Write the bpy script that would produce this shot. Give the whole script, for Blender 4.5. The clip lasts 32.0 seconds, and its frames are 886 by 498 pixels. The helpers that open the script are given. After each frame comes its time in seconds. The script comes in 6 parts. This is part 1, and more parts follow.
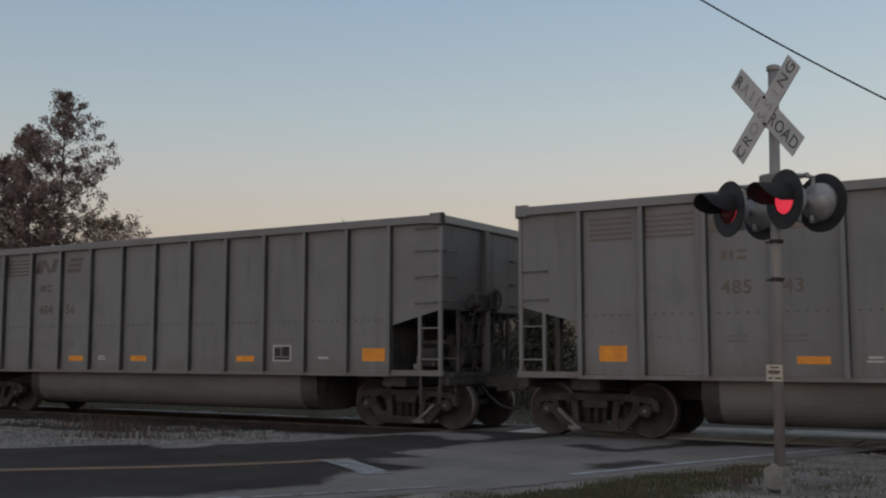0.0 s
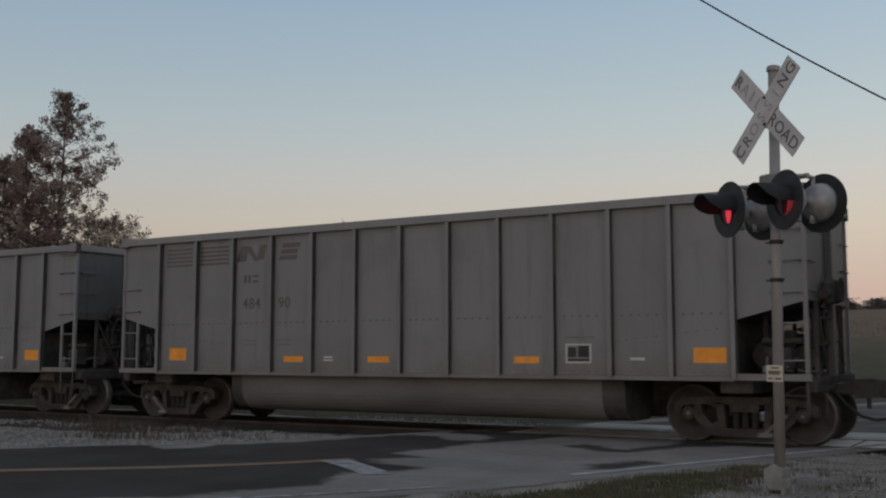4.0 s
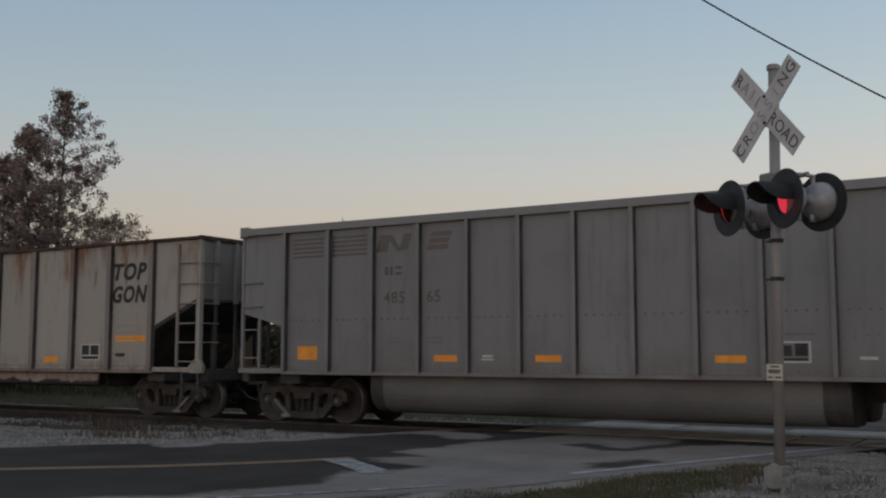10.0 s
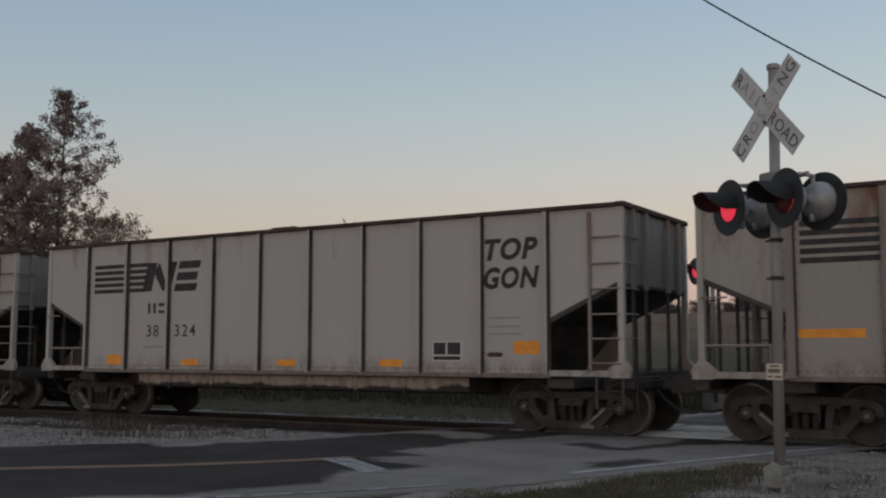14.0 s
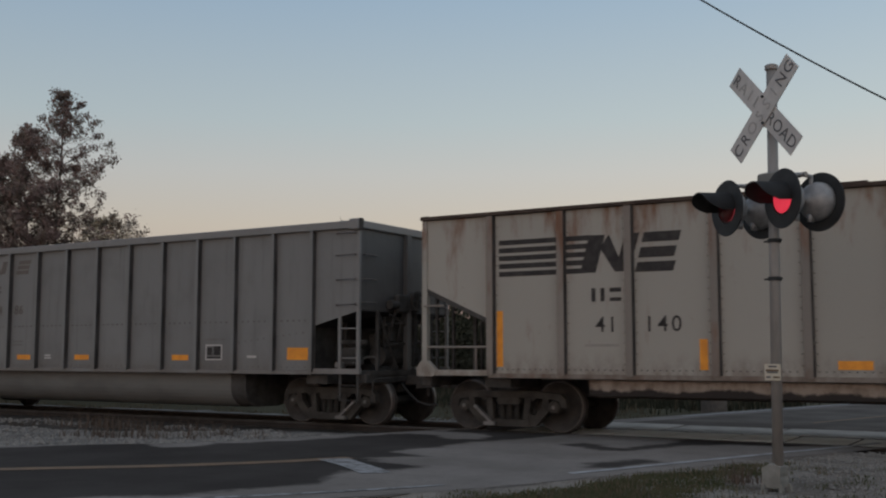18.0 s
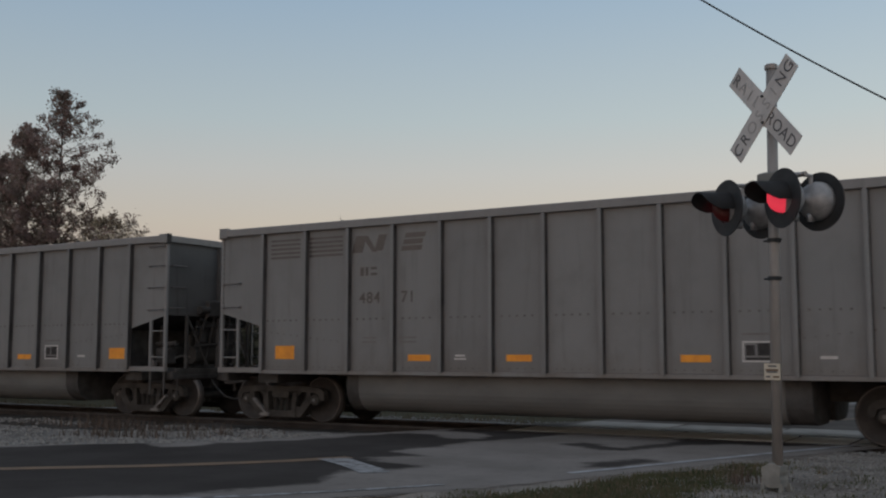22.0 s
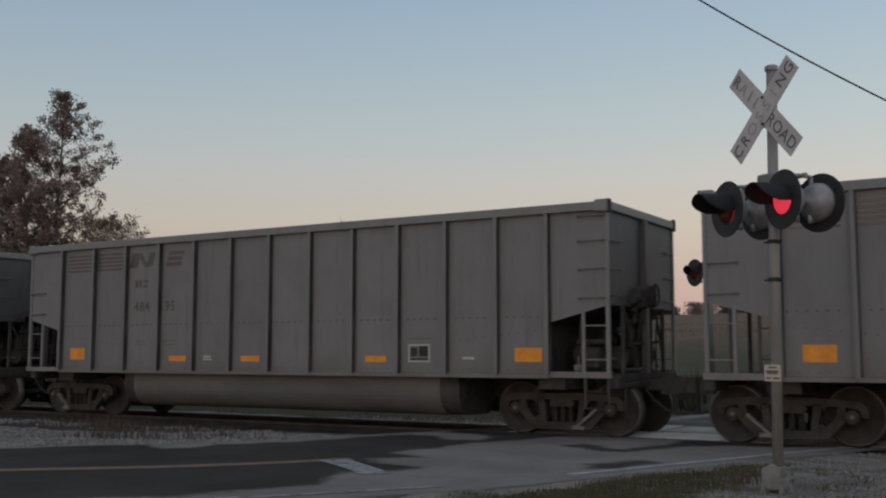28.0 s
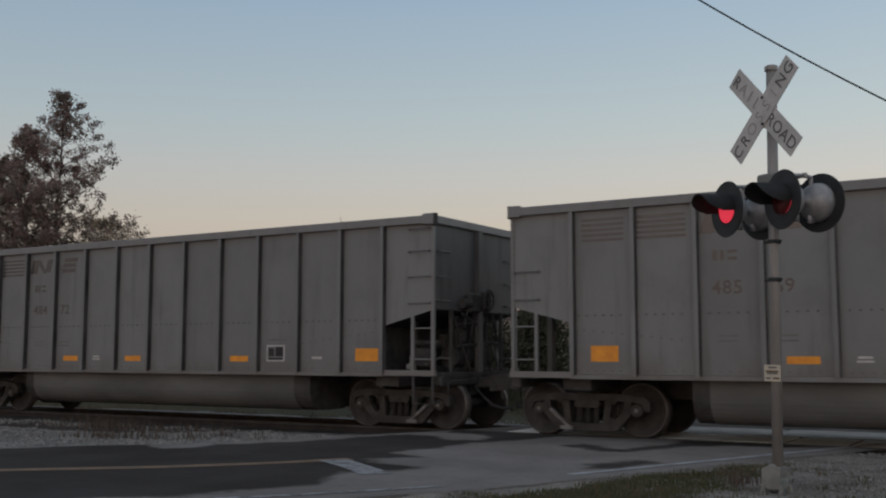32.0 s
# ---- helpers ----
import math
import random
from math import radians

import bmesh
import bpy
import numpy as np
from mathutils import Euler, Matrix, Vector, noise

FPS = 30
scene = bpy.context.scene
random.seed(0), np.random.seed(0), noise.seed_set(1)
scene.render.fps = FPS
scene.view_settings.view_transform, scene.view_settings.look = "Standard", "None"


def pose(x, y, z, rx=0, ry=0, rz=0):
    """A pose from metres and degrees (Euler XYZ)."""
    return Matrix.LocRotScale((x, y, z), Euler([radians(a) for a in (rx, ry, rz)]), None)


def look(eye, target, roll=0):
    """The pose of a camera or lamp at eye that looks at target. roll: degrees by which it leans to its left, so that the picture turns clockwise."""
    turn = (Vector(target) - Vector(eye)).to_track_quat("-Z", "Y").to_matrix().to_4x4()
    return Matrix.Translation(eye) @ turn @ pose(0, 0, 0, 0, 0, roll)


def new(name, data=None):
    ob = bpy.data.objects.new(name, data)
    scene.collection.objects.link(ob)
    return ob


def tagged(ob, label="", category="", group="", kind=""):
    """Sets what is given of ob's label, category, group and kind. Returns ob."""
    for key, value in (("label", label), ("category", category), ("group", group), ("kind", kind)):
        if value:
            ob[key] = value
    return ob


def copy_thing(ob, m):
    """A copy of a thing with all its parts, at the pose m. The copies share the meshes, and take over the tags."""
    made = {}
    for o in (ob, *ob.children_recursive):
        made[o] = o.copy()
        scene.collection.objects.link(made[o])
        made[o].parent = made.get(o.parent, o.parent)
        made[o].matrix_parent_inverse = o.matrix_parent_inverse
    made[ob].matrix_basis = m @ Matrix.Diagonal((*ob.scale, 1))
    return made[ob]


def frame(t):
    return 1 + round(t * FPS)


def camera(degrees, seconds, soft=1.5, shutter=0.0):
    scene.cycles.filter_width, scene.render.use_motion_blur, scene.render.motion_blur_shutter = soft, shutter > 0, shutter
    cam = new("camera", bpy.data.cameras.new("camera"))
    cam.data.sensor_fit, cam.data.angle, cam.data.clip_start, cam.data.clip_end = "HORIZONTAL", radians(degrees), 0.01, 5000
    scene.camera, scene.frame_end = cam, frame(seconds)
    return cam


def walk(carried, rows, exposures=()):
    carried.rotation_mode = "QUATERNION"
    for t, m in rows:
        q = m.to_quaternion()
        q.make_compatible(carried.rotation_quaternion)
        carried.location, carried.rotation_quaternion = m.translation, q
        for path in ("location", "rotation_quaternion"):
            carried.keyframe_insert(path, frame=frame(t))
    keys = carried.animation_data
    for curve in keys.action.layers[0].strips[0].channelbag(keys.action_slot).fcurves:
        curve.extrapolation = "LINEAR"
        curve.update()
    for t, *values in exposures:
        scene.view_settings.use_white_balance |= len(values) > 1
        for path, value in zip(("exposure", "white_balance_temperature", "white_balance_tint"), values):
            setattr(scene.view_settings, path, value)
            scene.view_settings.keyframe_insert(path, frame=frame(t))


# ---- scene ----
# The train runs along x; rail tops lie at z = 0, the track's middle at y = TRACK_Y.
# The camera stands on a tripod on the verge, and is nudged by a hair now and then.
TRACK_Y = 17.545
EYE = (0.0, 0.0, 1.39)
cam = camera(46.28, 32.0, soft=2.1, shutter=0.15)
DRIFT = [(0.0, 0.0, 2.6), (1.5, 0.1, 3.2), (3.5, 0.1, 3.4), (5.5, 0.0, 2.8), (6.5, 0.0, 2.6), (7.5, 0.0, 0.6), (9.0, 0.2, 0.0),
         (10.0, 0.2, 1.2), (11.5, 0.1, 1.4), (12.5, 0.1, 2.3), (13.2, 0.0, 1.2), (14.0, 0.0, 0.2), (14.5, -0.3, 0.8),
         (16.5, -2.6, 0.2), (17.5, -2.8, 0.9), (19.0, -3.2, 1.0), (20.0, -3.4, 0.2), (21.5, -3.5, 0.0), (22.5, -3.3, 1.0),
         (24.0, -3.2, 2.6), (27.5, -3.0, 2.6), (29.0, -3.1, 2.7), (30.5, -3.1, 3.8), (31.5, -3.3, 2.8), (32.0, -3.2, 2.7)]
walk(cam, [(t, pose(*EYE, 95.716 + b / 32.0, 0, 31.359 + a / 32.0)) for t, a, b in DRIFT])


def lin(r, g, b):
    return tuple((c / 255 / 12.92 if c < 11 else ((c / 255 + 0.055) / 1.055) ** 2.4) for c in (r, g, b)) + (1.0,)


# ---- light: the sky after sunset, the glow behind the camera ----
def build_world():
    world = bpy.data.worlds.new("dusk_sky")
    scene.world = world
    world.use_nodes = True
    nt = world.node_tree
    nt.nodes.clear()
    out = nt.nodes.new("ShaderNodeOutputWorld")
    add = nt.nodes.new("ShaderNodeAddShader")
    sky = nt.nodes.new("ShaderNodeTexSky")
    sky.sky_type, sky.sun_disc, sky.sun_elevation, sky.sun_rotation = "NISHITA", False, radians(1.0), radians(175)
    b1 = nt.nodes.new("ShaderNodeBackground")
    b1.inputs[1].default_value = 0.02
    nt.links.new(sky.outputs[0], b1.inputs[0])
    tex = nt.nodes.new("ShaderNodeTexCoord")
    sep = nt.nodes.new("ShaderNodeSeparateXYZ")
    nt.links.new(tex.outputs["Generated"], sep.inputs[0])
    ramp = nt.nodes.new("ShaderNodeValToRGB")
    stops = [(0.0, (186, 152, 150)), (0.055, (194, 169, 158)), (0.12, (198, 187, 173)), (0.17, (191, 190, 186)), (0.22, (177, 188, 191)),
             (0.33, (152, 173, 191)), (0.6, (146, 160, 178)), (1.0, (150, 158, 170))]
    for i, (at, rgb) in enumerate(stops):
        e = ramp.color_ramp.elements[i] if i < 2 else ramp.color_ramp.elements.new(at)
        e.position, e.color = at, lin(*rgb)
    nt.links.new(sep.outputs[2], ramp.inputs[0])
    # the afterglow low in the west, where the sun has gone down
    dot = nt.nodes.new("ShaderNodeVectorMath")
    dot.operation = "DOT_PRODUCT"
    dot.inputs[1].default_value = (0.10, -0.99, 0.06)
    nt.links.new(tex.outputs["Generated"], dot.inputs[0])
    near = nt.nodes.new("ShaderNodeMapRange")
    near.interpolation_type = "SMOOTHSTEP"
    near.inputs["From Min"].default_value, near.inputs["From Max"].default_value = 0.70, 1.0
    nt.links.new(dot.outputs["Value"], near.inputs["Value"])
    glow = nt.nodes.new("ShaderNodeMix")
    glow.data_type, glow.blend_type = "RGBA", "ADD"
    glow.inputs[7].default_value = (0.335, 0.215, 0.155, 1)
    nt.links.new(near.outputs[0], glow.inputs[0])
    nt.links.new(ramp.outputs[0], glow.inputs[6])
    # the sky is a little brighter towards the south
    side = nt.nodes.new("ShaderNodeMapRange")
    side.inputs["From Min"].default_value, side.inputs["From Max"].default_value = -1.0, 0.6
    nt.links.new(sep.outputs[0], side.inputs["Value"])
    tone = nt.nodes.new("ShaderNodeMix")
    tone.data_type = "RGBA"
    tone.inputs[6].default_value, tone.inputs[7].default_value = (0.785, 0.815, 0.855, 1), (1.255, 1.225, 1.185, 1)
    nt.links.new(side.outputs[0], tone.inputs[0])
    shade = nt.nodes.new("ShaderNodeMix")
    shade.data_type, shade.blend_type = "RGBA", "MULTIPLY"
    shade.inputs[0].default_value = 1.0
    nt.links.new(glow.outputs[2], shade.inputs[6])
    nt.links.new(tone.outputs[2], shade.inputs[7])
    b2 = nt.nodes.new("ShaderNodeBackground")
    b2.inputs[1].default_value = 1.04
    nt.links.new(shade.outputs[2], b2.inputs[0])
    nt.links.new(b1.outputs[0], add.inputs[0])
    nt.links.new(b2.outputs[0], add.inputs[1])
    nt.links.new(add.outputs[0], out.inputs[0])
    sun = new("sun", bpy.data.lights.new("sun", "SUN"))
    sun.data.energy, sun.data.angle, sun.data.color = 0.08, radians(25), (1.0, 0.80, 0.66)
    sun.matrix_world = look((4, -40, 3.5), (0, 0, 0))


build_world()


# ---- materials ----
class Nodes:
    def __init__(self, name):
        self.mat = bpy.data.materials.new(name)
        self.mat.use_nodes = True
        self.nt = self.mat.node_tree
        self.bsdf = self.nt.nodes["Principled BSDF"]

    def add(self, kind, **inputs):
        n = self.nt.nodes.new(kind)
        for k, v in inputs.items():
            n.inputs[k.replace("_", " ")].default_value = v
        return n

    def link(self, a, b):
        self.nt.links.new(a, b)

    def coords(self, scale=(1, 1, 1)):
        tex = self.add("ShaderNodeTexCoord")
        mp = self.add("ShaderNodeMapping")
        mp.inputs["Scale"].default_value = scale
        self.link(tex.outputs["Object"], mp.inputs[0])
        return mp.outputs[0]

    def noise(self, scale, detail=4, rough=0.6, stretch=(1, 1, 1), vary=False):
        n = self.add("ShaderNodeTexNoise", Scale=scale, Detail=detail, Roughness=rough)
        self.link(self.coords(stretch), n.inputs["Vector"])
        if vary:
            n.noise_dimensions = "4D"
            info = self.add("ShaderNodeObjectInfo")
            m = self.add("ShaderNodeMath")
            m.operation = "MULTIPLY"
            m.inputs[1].default_value = 40
            self.link(info.outputs["Random"], m.inputs[0])
            self.link(m.outputs[0], n.inputs["W"])
        return n.outputs[0]

    def ramp(self, fac, a, b):
        r = self.add("ShaderNodeMapRange")
        r.interpolation_type = "SMOOTHSTEP"
        r.inputs["From Min"].default_value, r.inputs["From Max"].default_value = a, b
        self.link(fac, r.inputs["Value"])
        return r.outputs[0]

    def mix(self, fac, a, b, blend="MIX"):
        m = self.add("ShaderNodeMix")
        m.data_type, m.blend_type = "RGBA", blend
        for socket, v in ((m.inputs[0], fac), (m.inputs[6], a), (m.inputs[7], b)):
            if isinstance(v, (tuple, list)):
                socket.default_value = (*v, 1.0)[:4]
            elif isinstance(v, (int, float)):
                socket.default_value = v
            else:
                self.link(v, socket)
        return m.outputs[2]

    def math(self, op, a, b):
        m = self.add("ShaderNodeMath")
        m.operation = op
        for socket, v in zip(m.inputs, (a, b)):
            if isinstance(v, (int, float)):
                socket.default_value = v
            else:
                self.link(v, socket)
        return m.outputs[0]

    def bump(self, height, strength=0.3, distance=0.02):
        b = self.add("ShaderNodeBump", Strength=strength, Distance=distance)
        self.link(height, b.inputs["Height"])
        self.link(b.outputs[0], self.bsdf.inputs["Normal"])

    def done(self, colour, rough=0.7, metal=0.0, spec=0.3):
        for name, v in (("Base Color", colour), ("Roughness", rough), ("Metallic", metal), ("Specular IOR Level", spec)):
            s = self.bsdf.inputs[name]
            if isinstance(v, tuple):
                s.default_value = (*v, 1.0)[:4]
            elif isinstance(v, (int, float)):
                s.default_value = v
            else:
                self.link(v, s)
        return self.mat


def surf(name, a, b, scale=3.0, fine=40.0, rough=0.7, metal=0.0, bump=0.15, stretch=(1, 1, 1), vary=False, spec=0.3, dist=0.01, speck=0.45):
    """Two tones mixed at two scales with a fine relief."""
    n = Nodes(name)
    big = n.noise(scale, 5, 0.6, stretch, vary)
    small = n.noise(fine, 3, 0.7)
    f = n.math("MULTIPLY_ADD", small, speck)
    f.node.inputs[2].default_value = -speck / 2
    f = n.math("ADD", f, n.ramp(big, 0.3, 0.7))
    col = n.mix(f, a, b)
    n.bump(small, bump, dist)
    return n.done(col, rough, metal, spec)


def car_paint(name, base, dirt, streak=0.5, tone=0.12, rust=0.0):
    """Weathered railcar paint: per-panel tone, vertical dirt streaks, road grime low down, a fine grain."""
    n = Nodes(name)
    info = n.add("ShaderNodeObjectInfo")
    k = n.math("MULTIPLY_ADD", info.outputs["Random"], tone)
    k.node.inputs[2].default_value = 1.0 - tone / 2
    col = n.mix(1.0, base, k, "MULTIPLY")
    runs = n.noise(2.2, 5, 0.65, (3.0, 3.0, 0.22), True)
    blot = n.noise(1.1, 4, 0.6, (1, 1, 1), True)
    grain = n.noise(60, 3, 0.7)
    col = n.mix(n.math("MULTIPLY", n.ramp(runs, 0.5, 0.78), streak), col, dirt)
    col = n.mix(n.math("MULTIPLY", n.ramp(blot, 0.45, 0.75), 0.35), col, dirt)
    tex = n.add("ShaderNodeTexCoord")
    sep = n.add("ShaderNodeSeparateXYZ")
    n.link(tex.outputs["Object"], sep.inputs[0])
    low = n.math("MULTIPLY", n.ramp(sep.outputs[2], 1.55, 0.95), n.ramp(blot, 0.3, 0.6))
    col = n.mix(n.math("MULTIPLY", low, 0.45), col, (dirt[0] * 1.1, dirt[1] * 0.95, dirt[2] * 0.8))
    col = n.mix(n.math("MULTIPLY", n.ramp(grain, 0.35, 0.75), 0.12), col, (0.08, 0.075, 0.07))
    scab = n.noise(7.0, 6, 0.75, (1, 1, 0.55), True)
    col = n.mix(n.math("MULTIPLY", n.ramp(scab, 0.66 - rust, 0.76 - rust), 0.55), col, (0.12, 0.065, 0.045))
    n.bump(n.math("ADD", grain, blot), 0.12, 0.01)
    return n.done(col, 0.54, 0.0, 0.38)


def rusty_paint(name, base, amount):
    """Pale weathered paint with rust bleeding down from the top chord and the seams."""
    n = Nodes(name)
    info = n.add("ShaderNodeObjectInfo")
    k = n.math("MULTIPLY_ADD", info.outputs["Random"], 0.12)
    k.node.inputs[2].default_value = 0.94
    col = n.mix(1.0, base, k, "MULTIPLY")
    runs = n.noise(2.0, 6, 0.66, (1.7, 1.7, 0.36), True)
    spots = n.noise(5.0, 5, 0.7, (1, 1, 0.6), True)
    grain = n.noise(55, 3, 0.7)
    tex = n.add("ShaderNodeTexCoord")
    sep = n.add("ShaderNodeSeparateXYZ")
    n.link(tex.outputs["Object"], sep.inputs[0])
    high = n.ramp(sep.outputs[2], 2.2, 3.85)
    f = n.math("ADD", runs, n.math("MULTIPLY", high, 0.16))
    f = n.ramp(f, 0.72 - 0.12 * amount, 0.96 - 0.12 * amount)
    where = n.ramp(n.noise(0.8, 3, 0.6, (1, 1, 0.6), True), 0.38, 0.56)
    f = n.math("MULTIPLY", f, n.math("MAXIMUM", where, 0.12))
    col = n.mix(n.math("MULTIPLY", f, 0.9), col, (0.185, 0.080, 0.040))
    col = n.mix(n.math("MULTIPLY", n.ramp(spots, 0.62, 0.75), 0.5 * amount), col, (0.12, 0.06, 0.04))
    low = n.math("MULTIPLY", n.ramp(sep.outputs[2], 1.5, 0.9), n.ramp(spots, 0.35, 0.65))
    col = n.mix(n.math("MULTIPLY", low, 0.75), col, (0.150, 0.105, 0.082))
    col = n.mix(n.math("MULTIPLY", n.ramp(grain, 0.4, 0.75), 0.12), col, (0.10, 0.09, 0.08))
    n.bump(n.math("ADD", grain, spots), 0.15, 0.01)
    return n.done(col, 0.68, 0.0, 0.25)


def tarred_sill():
    """Pale sill paint over a ragged black tar line along its lower edge."""
    n = Nodes("tar_stained_sill_paint")
    tex = n.add("ShaderNodeTexCoord")
    sep = n.add("ShaderNodeSeparateXYZ")
    n.link(tex.outputs["Object"], sep.inputs[0])
    big = n.noise(0.9, 5, 0.6, (1, 1, 1), True)
    fine = n.noise(7, 4, 0.7, (1, 1, 0.6), True)
    edge = n.math("MULTIPLY_ADD", n.math("ADD", big, n.math("MULTIPLY", fine, 0.35)), 0.40)
    edge.node.inputs[2].default_value = 0.50
    f = n.ramp(n.math("SUBTRACT", sep.outputs[2], edge), -0.02, 0.035)
    pale = n.mix(n.ramp(fine, 0.35, 0.7), (0.34, 0.285, 0.24), (0.20, 0.155, 0.125))
    col = n.mix(f, (0.040, 0.035, 0.033), pale)
    n.bump(fine, 0.3, 0.01)
    return n.done(col, 0.85, 0.0, 0.15)


def worn_road():
    """Fresh dark asphalt worn through to the pale old surface; the mesh says where the dark layer lies."""
    n = Nodes("patched_asphalt")
    at = n.add("ShaderNodeAttribute")
    at.attribute_name = "layer"
    ragged = n.noise(1.3, 8, 0.68)
    fine = n.noise(70, 3, 0.7)
    mid = n.noise(6, 4, 0.7)
    cloud = n.noise(0.5, 4, 0.6)
    off = n.math("MULTIPLY_ADD", ragged, 0.9)
    off.node.inputs[2].default_value = -0.45
    k = n.math("ADD", at.outputs["Fac"], off)
    f = n.ramp(k, -0.10, 0.16)
    pale = n.mix(n.ramp(cloud, 0.3, 0.7), (0.194, 0.174, 0.159), (0.272, 0.246, 0.227))
    pale = n.mix(n.math("MULTIPLY", n.ramp(mid, 0.5, 0.75), 0.35), pale, (0.115, 0.102, 0.094))
    dark = n.mix(n.ramp(cloud, 0.3, 0.7), (0.047, 0.042, 0.039), (0.070, 0.063, 0.059))
    col = n.mix(f, pale, dark)
    col = n.mix(n.math("MULTIPLY", n.ramp(fine, 0.35, 0.75), 0.3), col, n.mix(f, (0.10, 0.092, 0.086), (0.095, 0.088, 0.085)))
    n.bump(fine, 0.4, 0.01)
    return n.done(col, 0.95, 0.0, 0.0)


def frayed(name, a, b, scale, lo, hi):
    """One surface worn through in scraps to the one below."""
    n = Nodes(name)
    big = n.noise(scale, 8, 0.72)
    small = n.noise(60, 3, 0.7)
    col = n.mix(n.ramp(big, lo, hi), a, b)
    col = n.mix(n.math("MULTIPLY", n.ramp(small, 0.3, 0.7), 0.22), col, (0.05, 0.046, 0.043))
    n.bump(small, 0.4, 0.01)
    return n.done(col, 0.95, 0.0, 0.0)


def field_soil():
    """A dull green meadow that gives way to a dry tan field higher up."""
    n = Nodes("meadow_and_dry_field")
    tex = n.add("ShaderNodeTexCoord")
    sep = n.add("ShaderNodeSeparateXYZ")
    n.link(tex.outputs["Object"], sep.inputs[0])
    big = n.noise(0.25, 5, 0.6)
    fine = n.noise(7, 3, 0.7)
    tan = n.mix(big, (0.15, 0.108, 0.078), (0.215, 0.16, 0.118))
    green = n.mix(big, (0.062, 0.062, 0.042), (0.105, 0.095, 0.066))
    y = n.math("MULTIPLY_ADD", big, 18.0)
    n.link(sep.outputs[1], y.node.inputs[2])
    col = n.mix(n.ramp(y, 70.0, 112.0), green, tan)
    col = n.mix(n.math("MULTIPLY", n.ramp(fine, 0.35, 0.7), 0.3), col, (0.06, 0.05, 0.036))
    n.bump(fine, 0.8, 0.1)
    return n.done(col, 0.95, 0.0, 0.05)


M = {}
M["car_grey"] = car_paint("grey_car_paint", (0.215, 0.217, 0.215), (0.122, 0.119, 0.115), 0.6, 0.14)
M["rib_grey"] = car_paint("grey_rib_paint", (0.18, 0.172, 0.170), (0.075, 0.069, 0.066), 0.7, rust=0.09)
M["rib_web"] = surf("dark_rib_web", (0.050, 0.047, 0.046), (0.105, 0.098, 0.095), 5, 40, 0.95, stretch=(1, 1, 0.3), vary=True, spec=0.05)
M["rivet"] = surf("dark_rivet_steel", (0.075, 0.068, 0.064), (0.12, 0.11, 0.105), 5, 50, 0.7)
M["chord_grey"] = car_paint("grey_chord_paint", (0.228, 0.225, 0.221), (0.145, 0.138, 0.132))
# Ends: about half the side panels' tone, with stronger dark streaks.
M["end_grey"] = car_paint("grey_end_paint_dark", (0.108, 0.107, 0.106), (0.038, 0.036, 0.035), 0.9)
M["tub_grey"] = surf("grey_tub_steel", (0.170, 0.170, 0.161), (0.108, 0.108, 0.103), 1.2, 50, 0.6, stretch=(0.4, 1, 1), vary=True)
M["top_beige"] = rusty_paint("beige_car_paint_rusted", (0.362, 0.340, 0.297), 1.5)
M["top_beige_clean"] = rusty_paint("beige_car_paint_faded", (0.43, 0.412, 0.378), 0.35)
M["top_beige_mid"] = rusty_paint("beige_car_paint_worn", (0.387, 0.368, 0.328), 1.1)
# beige ends set darker and greyer than the side panels
M["top_end"] = rusty_paint("beige_end_paint_dark", (0.225, 0.218, 0.202), 0.9)
M["top_rib"] = rusty_paint("beige_rib_paint_rusted", (0.250, 0.222, 0.196), 1.6)
M["top_sill"] = tarred_sill()
M["top_chord"] = surf("rusty_top_chord", (0.045, 0.032, 0.027), (0.095, 0.072, 0.06), 4, 60, 0.85, stretch=(0.6, 1, 1), spec=0.1)
# Sooty underframe steel; also puts shade into slope sheets and tub ends.
M["soot_and_shade"] = surf("sooty_shaded_underframe", (0.056, 0.054, 0.052), (0.095, 0.091, 0.087), 3, 40, 0.95, spec=0.05)
M["bogie"] = surf("grimy_cast_steel", (0.036, 0.033, 0.030), (0.076, 0.070, 0.063), 3, 40, 0.8, bump=0.25, spec=0.2)
M["wheel"] = surf("brown_wheel_steel", (0.030, 0.028, 0.0268), (0.056, 0.051, 0.048), 4, 40, 0.65)
M["tread"] = surf("worn_wheel_tread", (0.12, 0.11, 0.105), (0.18, 0.17, 0.16), 4, 60, 0.45, 0.6)
M["light_steel"] = surf("pale_worn_steel", (0.13, 0.124, 0.118), (0.23, 0.22, 0.21), 6, 60, 0.7)
M["mark_dark"] = surf("dark_marking_paint", (0.034, 0.032, 0.032), (0.062, 0.057, 0.055), 6, 50, 0.7, bump=0.03, spec=0.2)
M["mark_gloss"] = surf("glossy_marking_paint", (0.036, 0.029, 0.027), (0.062, 0.050, 0.046), 6, 50, 0.30, bump=0.03, spec=0.95)
M["notice"] = surf("cream_notice_plate", (0.60, 0.55, 0.45), (0.48, 0.43, 0.34), 9, 60, 0.6)
M["mark_faint"] = surf("faded_marking_paint", (0.15, 0.14, 0.138), (0.20, 0.187, 0.182), 6, 50, 0.7, bump=0.05)
M["mark_ghost"] = surf("bleached_stencil_paint", (0.28, 0.265, 0.24), (0.33, 0.312, 0.285), 6, 50, 0.8, bump=0.05)
M["mark_orange"] = surf("orange_reflector", (0.92, 0.37, 0.045), (0.74, 0.28, 0.045), 5, 60, 0.5, bump=0.05)
M["mark_white"] = surf("white_marking_paint", (0.62, 0.60, 0.58), (0.48, 0.46, 0.44), 8, 60, 0.6, bump=0.05)
